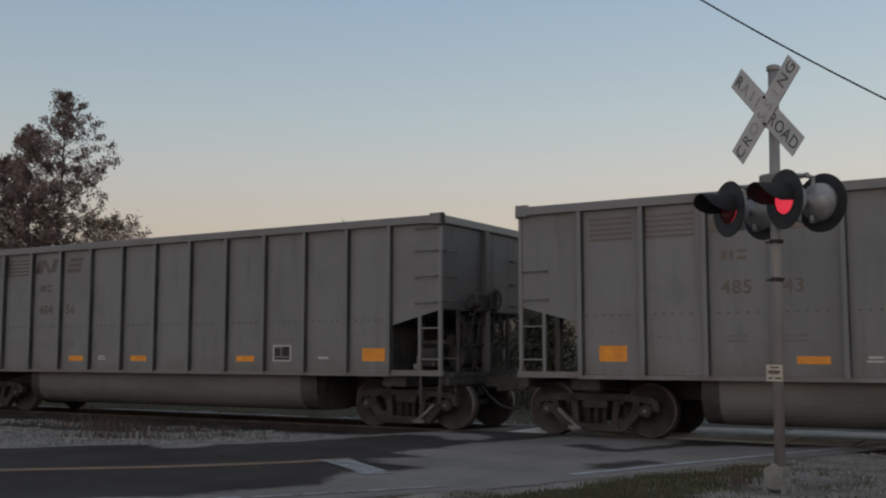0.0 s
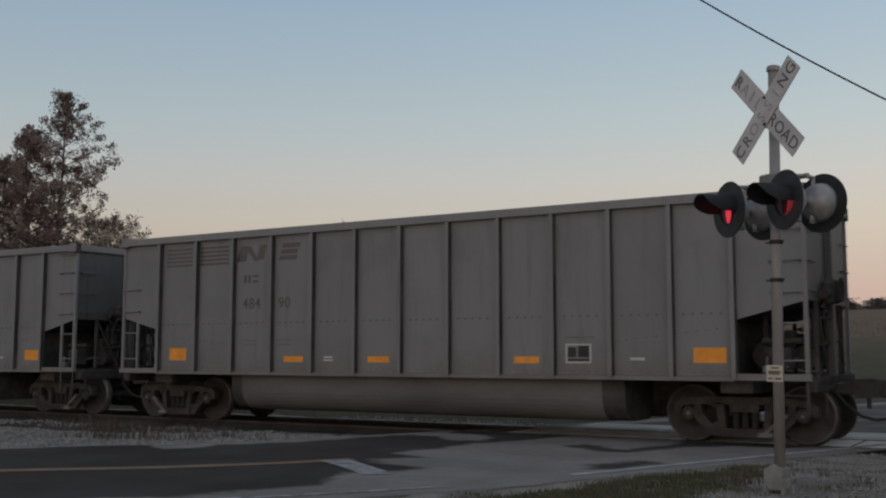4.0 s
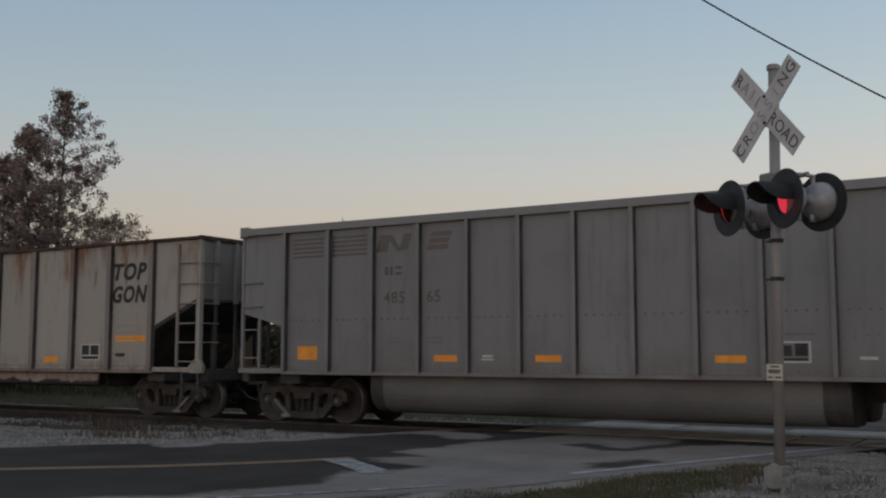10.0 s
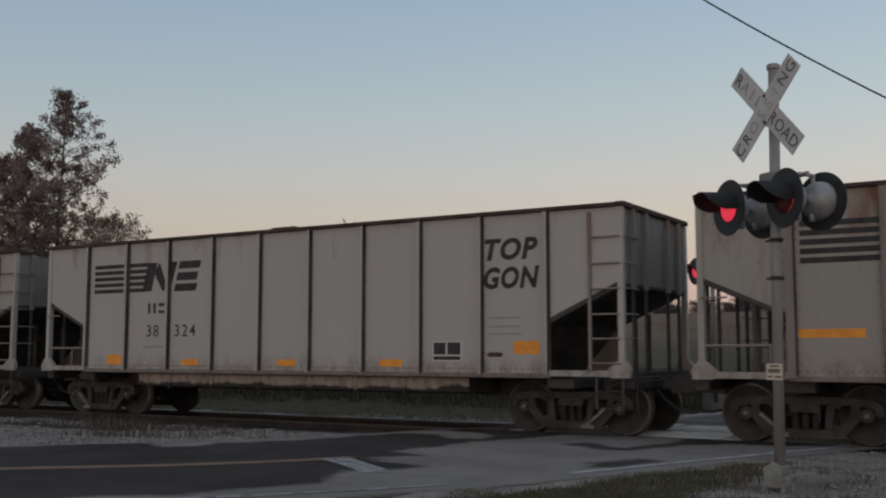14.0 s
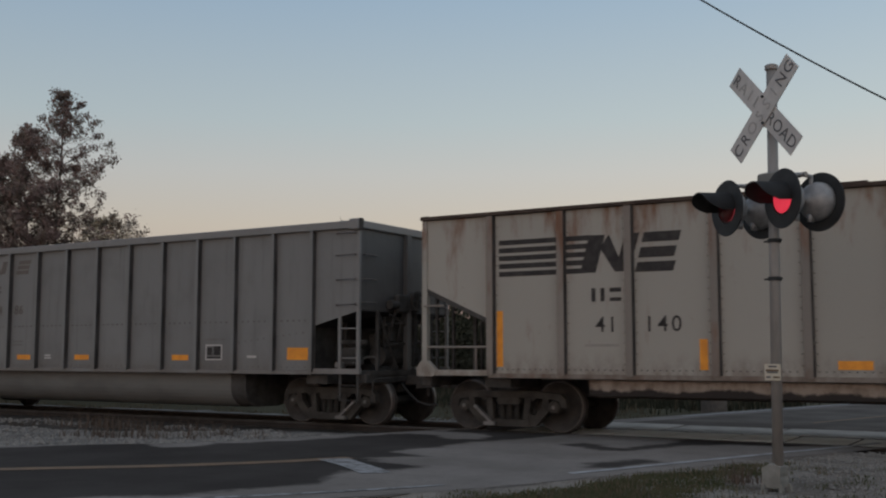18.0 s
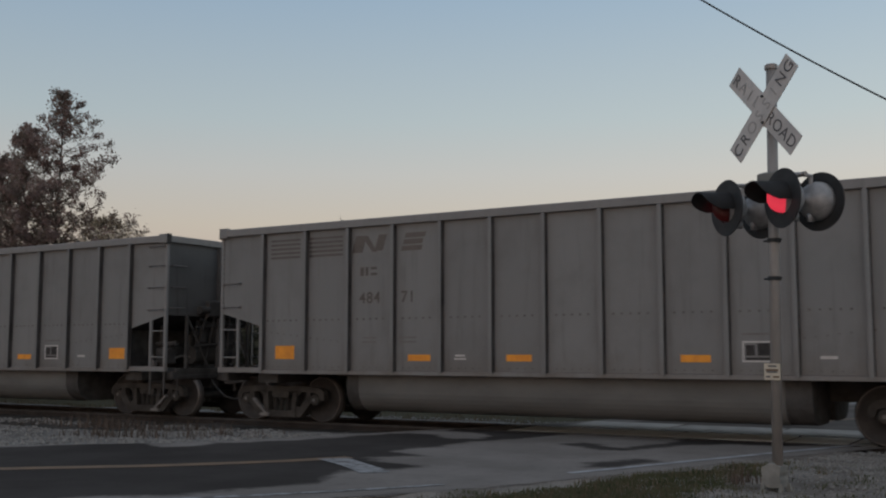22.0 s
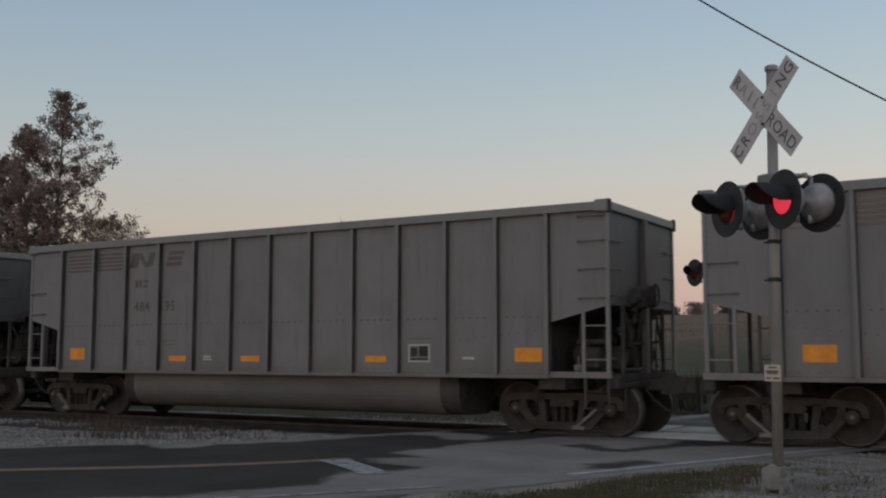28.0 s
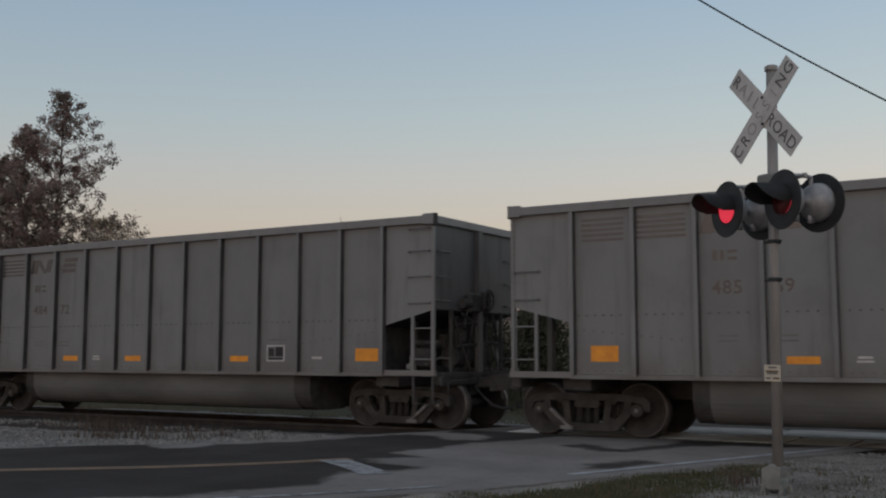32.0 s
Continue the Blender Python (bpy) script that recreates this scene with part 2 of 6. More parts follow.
M["asphalt_old"] = surf("worn_grey_asphalt", (0.165, 0.150, 0.140), (0.23, 0.210, 0.197), 0.7, 60, 0.95, bump=0.4, spec=0.0, speck=0.9)
M["asphalt_mid"] = surf("grey_brown_asphalt", (0.105, 0.094, 0.086), (0.155, 0.14, 0.128), 0.8, 70, 0.95, bump=0.4, spec=0.0)
M["asphalt_worn"] = worn_road()
M["line_stop"] = frayed("scuffed_white_road_paint", (0.36, 0.36, 0.365), (0.17, 0.16, 0.155), 5.0, 0.44, 0.62)
M["asphalt_dark"] = surf("dark_patched_asphalt", (0.045, 0.041, 0.039), (0.068, 0.062, 0.059), 0.6, 60, 0.95, bump=0.4, spec=0.0, speck=0.9)
M["line_white"] = surf("worn_white_road_paint", (0.42, 0.42, 0.43), (0.24, 0.24, 0.245), 3, 50, 0.8)
M["line_yellow"] = surf("worn_yellow_road_paint", (0.215, 0.138, 0.083), (0.140, 0.098, 0.066), 3, 50, 0.8)
# Gauge panels' concrete, lightened to make up for the dim light under the cars.
M["concrete_lightened"] = surf("lightened_concrete", (0.84, 0.81, 0.75), (0.66, 0.63, 0.58), 2, 60, 0.95, vary=True, spec=0.0)
M["concrete"] = surf("pale_concrete_panel", (0.48, 0.455, 0.42), (0.34, 0.32, 0.295), 2, 60, 0.95, vary=True, spec=0.0)
M["ballast"] = surf("limestone_ballast", (0.15, 0.14, 0.13), (0.27, 0.255, 0.24), 1.3, 26, 0.95, bump=1.0, dist=0.06, spec=0.05, speck=1.8)
M["stone"] = surf("ballast_stone", (0.17, 0.16, 0.15), (0.30, 0.285, 0.265), 9, 60, 0.95, spec=0.05)
M["soil"] = field_soil()
M["weed_green"] = surf("dark_green_weed", (0.045, 0.046, 0.032), (0.075, 0.073, 0.052), 1.2, 9, 0.95, spec=0.0)
M["verge"] = surf("gravelly_verge", (0.17, 0.15, 0.132), (0.36, 0.328, 0.295), 1.1, 45, 0.95, bump=1.0, dist=0.04, spec=0.0, speck=2.2)
M["rail"] = surf("brown_rail_steel", (0.028, 0.024, 0.022), (0.047, 0.039, 0.035), 3, 50, 0.7, 0.2)
# Fouled ballast, its tone also darkened for the shade under the train.
M["bed"] = surf("coal_fouled_shaded_ballast", (0.045, 0.040, 0.036), (0.098, 0.088, 0.080), 1.6, 22, 0.95, bump=1.0, dist=0.06)
M["railhead"] = surf("polished_rail_head", (0.060, 0.054, 0.050), (0.095, 0.088, 0.082), 3, 50, 0.6, 0.4)
M["tie"] = surf("weathered_timber", (0.050, 0.043, 0.037), (0.090, 0.078, 0.068), 5, 40, 0.9, stretch=(1, 0.2, 1))
M["footing"] = surf("stained_brown_concrete", (0.20, 0.172, 0.148), (0.13, 0.112, 0.098), 4, 40, 0.95, bump=0.4, spec=0.0)
M["post"] = surf("dull_aluminium_post", (0.345, 0.325, 0.308), (0.25, 0.235, 0.222), 3, 60, 0.55, 0.25, stretch=(2, 2, 0.4))
M["cast"] = surf("weathered_cast_aluminium", (0.29, 0.288, 0.265), (0.195, 0.193, 0.178), 5, 60, 0.6, 0.2)
M["silver"] = surf("silver_lamp_back", (0.36, 0.36, 0.36), (0.24, 0.24, 0.245), 7, 60, 0.5, 0.35)
M["black"] = surf("matt_black_paint", (0.024, 0.0255, 0.027), (0.038, 0.040, 0.042), 6, 60, 0.6, bump=0.08)
M["sign_white"] = surf("weathered_white_sign", (0.60, 0.585, 0.565), (0.48, 0.465, 0.45), 4, 60, 0.6, bump=0.06)
M["sign_text"] = surf("faded_black_sign_paint", (0.10, 0.10, 0.105), (0.17, 0.17, 0.175), 4, 60, 0.7, bump=0.05)
M["sign_text_faint"] = surf("bleached_sign_paint", (0.36, 0.35, 0.34), (0.44, 0.43, 0.42), 4, 60, 0.7, bump=0.05)
M["cable"] = surf("black_cable_sheath", (0.02, 0.02, 0.022), (0.03, 0.03, 0.032), 5, 60, 0.6)
M["bark"] = surf("grey_brown_bark", (0.075, 0.062, 0.052), (0.13, 0.11, 0.095), 3, 18, 0.95, bump=0.8, stretch=(1, 1, 0.3), dist=0.03)
M["leaf_red"] = surf("russet_leaf", (0.185, 0.128, 0.116), (0.275, 0.198, 0.180), 0.6, 9, 0.8)
M["leaf_olive"] = surf("olive_brown_leaf", (0.165, 0.138, 0.112), (0.25, 0.205, 0.17), 0.6, 9, 0.8)
M["leaf_pale"] = surf("pale_yellow_leaf", (0.40, 0.33, 0.23), (0.30, 0.25, 0.175), 0.6, 9, 0.7)
M["hedge_leaf"] = surf("dull_hedge_leaf", (0.042, 0.044, 0.029), (0.090, 0.083, 0.058), 0.5, 6, 0.9, spec=0.05)
M["hood"] = surf("sooty_hood_paint", (0.020, 0.021, 0.022), (0.031, 0.032, 0.034), 6, 60, 0.7, bump=0.05, spec=0.2)
M["field_straw"] = surf("tan_field_straw", (0.20, 0.145, 0.10), (0.15, 0.11, 0.078), 0.4, 4, 0.95, spec=0.0)
M["grass_green"] = surf("green_grass_blade", (0.060, 0.070, 0.036), (0.110, 0.112, 0.064), 1.2, 9, 0.9, spec=0.05)
M["grass_dry"] = surf("dry_grass_blade", (0.17, 0.14, 0.095), (0.115, 0.092, 0.062), 1.2, 9, 0.9, spec=0.05)
M["weed_brown"] = surf("brown_weed_stalk", (0.085, 0.066, 0.054), (0.125, 0.098, 0.080), 1.2, 9, 0.9, spec=0.05)
M["far_wood"] = surf("bare_far_wood", (0.075, 0.065, 0.06), (0.11, 0.095, 0.085), 0.3, 3, 0.9)


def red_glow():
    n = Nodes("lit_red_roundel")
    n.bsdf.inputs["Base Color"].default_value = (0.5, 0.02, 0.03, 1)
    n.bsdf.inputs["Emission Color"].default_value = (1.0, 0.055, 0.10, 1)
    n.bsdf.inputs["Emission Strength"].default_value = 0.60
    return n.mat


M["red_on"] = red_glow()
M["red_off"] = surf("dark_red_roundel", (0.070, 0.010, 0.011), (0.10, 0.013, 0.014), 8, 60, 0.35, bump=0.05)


# ---- mesh helpers ----
def box(bm, x0, x1, y0, y1, z0, z1, bevel=0.0):
    vs = [bm.verts.new((x, y, z)) for x in (x0, x1) for y in (y0, y1) for z in (z0, z1)]
    fs = [bm.faces.new([vs[i] for i in q]) for q in ((0, 1, 3, 2), (4, 6, 7, 5), (0, 4, 5, 1), (2, 3, 7, 6), (0, 2, 6, 4), (1, 5, 7, 3))]
    if bevel:
        edges = list({e for f in fs for e in f.edges})
        bmesh.ops.bevel(bm, geom=edges, offset=bevel, segments=1, affect="EDGES", profile=0.5)
    return vs


def bar(bm, a, b, r, seg=8, r2=None):
    a, b = Vector(a), Vector(b)
    d = b - a
    m = Matrix.Translation((a + b) / 2) @ d.to_track_quat("Z", "Y").to_matrix().to_4x4()
    bmesh.ops.create_cone(bm, cap_ends=True, segments=seg, radius1=r, radius2=r if r2 is None else r2, depth=d.length, matrix=m)


def strut(bm, a, b, w, d):
    """A square bar from a to b, w along y and d across."""
    a, b = Vector(a), Vector(b)
    m = Matrix.Translation((a + b) / 2) @ (b - a).to_track_quat("Z", "Y").to_matrix().to_4x4() @ Matrix.Diagonal((d, w, (b - a).length, 1))
    bmesh.ops.create_cube(bm, size=1.0, matrix=m)


def prism(bm, outline, y0, y1):
    """An outline in x and z, thick along y."""
    lo = [bm.verts.new((x, y0, z)) for x, z in outline]
    hi = [bm.verts.new((x, y1, z)) for x, z in outline]
    n = len(outline)
    bm.faces.new(lo)
    bm.faces.new(hi[::-1])
    for i in range(n):
        bm.faces.new((lo[(i + 1) % n], lo[i], hi[i], hi[(i + 1) % n]))


def extrude_x(bm, outline, x0, x1):
    """An outline in y and z, long along x."""
    lo = [bm.verts.new((x0, y, z)) for y, z in outline]
    hi = [bm.verts.new((x1, y, z)) for y, z in outline]
    n = len(outline)
    bm.faces.new(lo)
    bm.faces.new(hi[::-1])
    for i in range(n):
        bm.faces.new((lo[(i + 1) % n], lo[i], hi[i], hi[(i + 1) % n]))


def lathe(bm, profile, seg=24, axis="y"):
    """A profile of (radius, along) turned round the axis."""
    rings = []
    for r, u in profile:
        ring = []
        for i in range(seg):
            a = 2 * math.pi * i / seg
            c, s = r * math.cos(a), r * math.sin(a)
            ring.append(bm.verts.new((c, u, s) if axis == "y" else (c, s, u)))
        rings.append(ring)
    for a, b in zip(rings, rings[1:]):
        for i in range(seg):
            bm.faces.new((a[i], a[(i + 1) % seg], b[(i + 1) % seg], b[i]))
    closed = profile[0] == profile[-1]
    if profile[0][0] > 0.002 and not closed:
        bm.faces.new(rings[0])
    if profile[-1][0] > 0.002 and not closed:
        bm.faces.new(rings[-1][::-1])


def mesh_of(name, bm, material, smooth=False):
    bmesh.ops.recalc_face_normals(bm, faces=bm.faces)
    me = bpy.data.meshes.new(name)
    bm.to_mesh(me)
    bm.free()
    me.materials.append(material)
    if smooth:
        me.polygons.foreach_set("use_smooth", [True] * len(me.polygons))
    return me


def put(name, me, parent, m=None, label=""):
    ob = new(name, me)
    ob.parent = parent
    if m is not None:
        ob.matrix_basis = m
    if label:
        tagged(ob, label)
    return ob


def part(name, bm, material, parent, label="", m=None, smooth=False):
    return put(name, mesh_of(name, bm, material, smooth), parent, m, label)


WORDS = {}


def text_mesh(name, words, size, material, shear=0.0, align="LEFT", spread=1.0, thick=0.0015, bold=0.0):
    """Letters standing upright in x and z, facing -y, as a mesh."""
    key = (words, size, shear, align, spread, thick, bold)
    if key not in WORDS:
        cu = bpy.data.curves.new(name, "FONT")
        cu.body, cu.size, cu.shear, cu.extrude, cu.align_x, cu.space_character = words, size, shear, thick, align, spread
        cu.resolution_u, cu.offset = 3, bold
        ob = new(name, cu)
        bpy.context.view_layer.update()
        WORDS[key] = bpy.data.meshes.new_from_object(ob.evaluated_get(bpy.context.evaluated_depsgraph_get()))
        WORDS[key].transform(Matrix.Rotation(math.pi / 2, 4, "X"))
        bpy.data.objects.remove(ob)
    me = WORDS[key].copy()
    me.name = name
    me.materials.clear()
    me.materials.append(material)
    return me


for letter in "CROSINGAILD":
    text_mesh("letter", letter, 0.185, M["sign_text"], 0.0, "CENTER")


def empty(name, m=None):
    ob = new(name)
    if m is not None:
        ob.matrix_basis = m
    return ob


# ---- railcars ----
HALF = 1.62           # half the width of a car body
WHEEL_R = 0.457
AXLES = (-7.06, -5.28, 5.28, 7.06)


def wheelset_meshes():
    bm = bmesh.new()
    lathe(bm, [(0.02, -0.063), (0.10, -0.063), (0.105, -0.03), (0.30, -0.015), (0.385, -0.055), (0.43, -0.068), (0.452, -0.066),
               (0.457, 0.03), (0.463, 0.04), (0.484, 0.055), (0.484, 0.07), (0.42, 0.07), (0.36, 0.03), (0.10, 0.05), (0.02, 0.05)], 28)
    wheel = mesh_of("wheel", bm, M["wheel"], True)
    wheel.materials.append(M["tread"])
    for p in wheel.polygons:
        r = math.hypot(p.center.x, p.center.z)
        if r > 0.42 and p.center.y < 0.03:
            p.material_index = 1
    bm = bmesh.new()
    bar(bm, (0, -0.98, 0), (0, 0.98, 0), 0.085, 12)
    axle = mesh_of("axle", bm, M["wheel"], True)
    return axle, wheel


AXLE_MESH, WHEEL_MESH = wheelset_meshes()


def bogie_meshes():
    out = {}
    bm = bmesh.new()
    t0, t1 = -0.07, 0.07
    # a cast side frame: arched top chord with its jaws, slanting legs, columns and the spring seat
    prism(bm, [(-1.13, 0.45), (-1.12, 0.60), (-1.02, 0.69), (-0.60, 0.725), (0.60, 0.725), (1.02, 0.69), (1.12, 0.60), (1.13, 0.45), (1.03, 0.45), (0.99, 0.565),
               (0.80, 0.60), (0.45, 0.61), (-0.45, 0.61), (-0.80, 0.60), (-0.99, 0.565), (-1.03, 0.45)], t0, t1)
    prism(bm, [(-0.42, 0.105), (0.42, 0.105), (0.44, 0.235), (-0.44, 0.235)], t0 - 0.025, t1 + 0.025)
    for s in (-1, 1):
        prism(bm, [(s * 0.40, 0.11), (s * 0.54, 0.12), (s * 0.79, 0.38), (s * 0.80, 0.605), (s * 0.69, 0.61), (s * 0.655, 0.45), (s * 0.475, 0.25), (s * 0.40, 0.24)], t0 - 0.005, t1 + 0.005)
        prism(bm, [(s * 0.29, 0.22), (s * 0.39, 0.22), (s * 0.46, 0.63), (s * 0.33, 0.63)], t0, t1)
        prism(bm, [(s * 0.39, 0.235), (s * 0.47, 0.245), (s * 0.52, 0.30), (s * 0.42, 0.34)], t0 + 0.01, t1 - 0.01)
        prism(bm, [(s * 0.46, 0.615), (s * 0.56, 0.612), (s * 0.47, 0.53)], t0 + 0.01, t1 - 0.01)
    out["side_frame"] = mesh_of("side_frame", bm, M["bogie"])
    bm = bmesh.new()
    lathe(bm, [(0.005, -0.095), (0.07, -0.095), (0.078, -0.085), (0.10, -0.08), (0.112, -0.06), (0.115, 0.08), (0.005, 0.08)], 18)
    for a in range(3):
        c, s = 0.05 * math.cos(a * 2.094), 0.05 * math.sin(a * 2.094)
        bar(bm, (c, -0.125, s), (c, -0.09, s), 0.014, 6)
    out["bearing"] = mesh_of("bearing", bm, M["bogie"])
    bm = bmesh.new()
    lathe(bm, [(0.004, -0.104), (0.028, -0.104), (0.034, -0.096)], 12)
    out["bearing_cap"] = mesh_of("bearing_cap", bm, M["light_steel"])
    bm = bmesh.new()
    lathe(bm, [(0.03, 0.235)] + [(r, 0.243 + i * 0.034 + dz) for i in range(7) for r, dz in ((0.04, 0.0), (0.060, 0.008), (0.060, 0.020), (0.04, 0.028))] + [(0.03, 0.49)], 10, "z")
    out["spring"] = mesh_of("spring", bm, M["bogie"])
    bm = bmesh.new()
    prism(bm, [(-0.20, 0.49), (0.20, 0.49), (0.24, 0.56), (0.20, 0.61), (-0.20, 0.61), (-0.24, 0.56)], -1.06, 1.06)
    box(bm, -0.30, 0.30, -0.34, 0.34, 0.60, 0.74, 0.03)
    out["bolster"] = mesh_of("bolster", bm, M["bogie"])
    bm = bmesh.new()
    strut(bm, (0.30, 0, 0.16), (0.66, 0, 0.46), 0.05, 0.075)
    box(bm, 0.22, 0.46, -0.05, 0.05, 0.12, 0.18)
    out["brake_lever"] = mesh_of("brake_lever", bm, M["light_steel"])
    bm = bmesh.new()
    box(bm, -0.13, 0.13, -0.76, 0.76, 0.40, 0.50, 0.02)
    for s in (-1, 1):
        box(bm, -0.06, 0.06, s * 0.72 - 0.06, s * 0.72 + 0.06, 0.28, 0.56, 0.02)
    out["brake_beam"] = mesh_of("brake_beam", bm, M["soot_and_shade"])
    return out


BOGIE = bogie_meshes()


def add_bogie(car, x, outward):
    b = put("bogie", BOGIE["bolster"], car, pose(x, 0, 0))
    for s in (-1, 1):
        put("side_frame", BOGIE["side_frame"], b, pose(0, s * 1.0, 0))
        for dx in (-0.15, 0.0, 0.15):
            put("spring", BOGIE["spring"], b, pose(dx, s * 1.0, 0))
        for dx in (-0.89, 0.89):
            put("bearing", BOGIE["bearing"], b, pose(dx, s * 1.0, WHEEL_R, 0, 0, 0 if s < 0 else 180))
            put("bearing_cap", BOGIE["bearing_cap"], b, pose(dx, s * 1.0, WHEEL_R, 0, 0, 0 if s < 0 else 180))
        put("brake_lever", BOGIE["brake_lever"], b, pose(0, s * 1.10, 0, 0, 0, 0 if outward > 0 else 180), "pale worn brake lever")
    for dx in (-0.38, 0.38):
        put("brake_beam", BOGIE["brake_beam"], b, pose(dx, 0, 0))


def add_wheelsets(car):
    for x in AXLES:
        w = put("wheelset", AXLE_MESH, car, pose(x, 0, WHEEL_R))
        put("wheel", WHEEL_MESH, w, pose(0, -0.75, 0))
        put("wheel", WHEEL_MESH, w, pose(0, 0.75, 0, 0, 0, 180))


def coupler_mesh():
    bm = bmesh.new()
    box(bm, 0.0, 0.42, -0.11, 0.11, 0.76, 0.96, 0.03)
    prism(bm, [(0.34, 0.70), (0.66, 0.72), (0.80, 0.76), (0.80, 0.98), (0.62, 1.02), (0.34, 1.0)], -0.16, 0.10)
    box(bm, 0.60, 0.80, 0.05, 0.20, 0.72, 1.0, 0.03)
    bar(bm, (0.55, -0.05, 0.55), (0.55, -0.05, 0.75), 0.035, 6)
    return mesh_of("coupler", bm, M["soot_and_shade"])


def hose_mesh():
    bm = bmesh.new()
    pts = [(0.10, -0.30, 0.80), (0.25, -0.30, 0.62), (0.45, -0.25, 0.44), (0.66, -0.18, 0.38), (0.80, -0.12, 0.40)]
    for a, b in zip(pts, pts[1:]):
        bar(bm, a, b, 0.026, 7)
    return mesh_of("air_hose", bm, M["black"])


def cut_lever_mesh():
    """A rod across the end from the coupler to a handle that hangs at the corner."""
    bm = bmesh.new()
    pts = [(0.45, -0.10, 0.98), (0.16, -0.22, 0.93), (0.14, -1.30, 0.90), (0.16, -1.44, 0.86), (0.17, -1.46, 0.46)]
    for a, b in zip(pts, pts[1:]):
        bar(bm, a, b, 0.013, 6)
    return mesh_of("cut_lever", bm, M["soot_and_shade"])


def sill_step(x0, x1, y, top, bottom):
    """A strap stirrup below the corner, with one rung half way."""
    bm = bmesh.new()
    for x in (x0, x1):
        box(bm, x - 0.024, x + 0.024, y - 0.006, y + 0.006, bottom, top)
    for z in (bottom, (top + bottom) / 2 + 0.02):
        box(bm, x0 + 0.024, x1 - 0.024, y - 0.03, y + 0.02, z, z + 0.012)
    return mesh_of("sill_step", bm, M["soot_and_shade"])


COUPLER, HOSE, CUT_LEVER = coupler_mesh(), hose_mesh(), cut_lever_mesh()


def grab_iron(x0, x1, y, z, out=0.07):
    bm = bmesh.new()
    s = -1 if y < 0 else 1
    bar(bm, (x0, y + s * out, z), (x1, y + s * out, z), 0.0125, 6)
    for x in (x0, x1):
        bar(bm, (x, y, z), (x, y + s * out, z), 0.0125, 6)
        bar(bm, (x, y, z), (x, y + s * 0.012, z), 0.035, 6)
    return bm


def slab(name, x0, x1, z0, z1, material, t=0.005):
    bm = bmesh.new()
    box(bm, x0, x1, -t, 0, z0, z1)
    return mesh_of(name, bm, material)


def slant(name, outlines, material):
    bm = bmesh.new()
    for o in outlines:
        prism(bm, o, -0.005, 0.0)
    return mesh_of(name, bm, material)


def para(x0, x1, z0, z1, lean):
    return [(x0, z0), (x1, z0), (x1 + lean, z1), (x0 + lean, z1)]


MIRROR = {}


def mirror_mesh(me):
    if me.name not in MIRROR:
        out = me.copy()
        out.transform(Matrix.Diagonal((-1, 1, 1, 1)))
        out.flip_normals()
        MIRROR[me.name] = out
    return MIRROR[me.name]


RIBS = [-6.17 + 1.029 * i for i in range(13)]


def tub_outline():
    pts = [(-0.14, 0.99), (-0.14, 0.55)]
    for i in range(7):
        a = math.pi * 0.5 * i / 6
        pts.append((-0.42 + 0.28 * math.cos(a), 0.55 - 0.27 * math.sin(a)))
    for i in range(9):
        a = math.pi * 0.5 * i / 8
        pts.append((-1.02 - 0.44 * math.sin(a), 0.72 - 0.44 * math.cos(a)))
    return pts + [(-1.46, 0.99)]


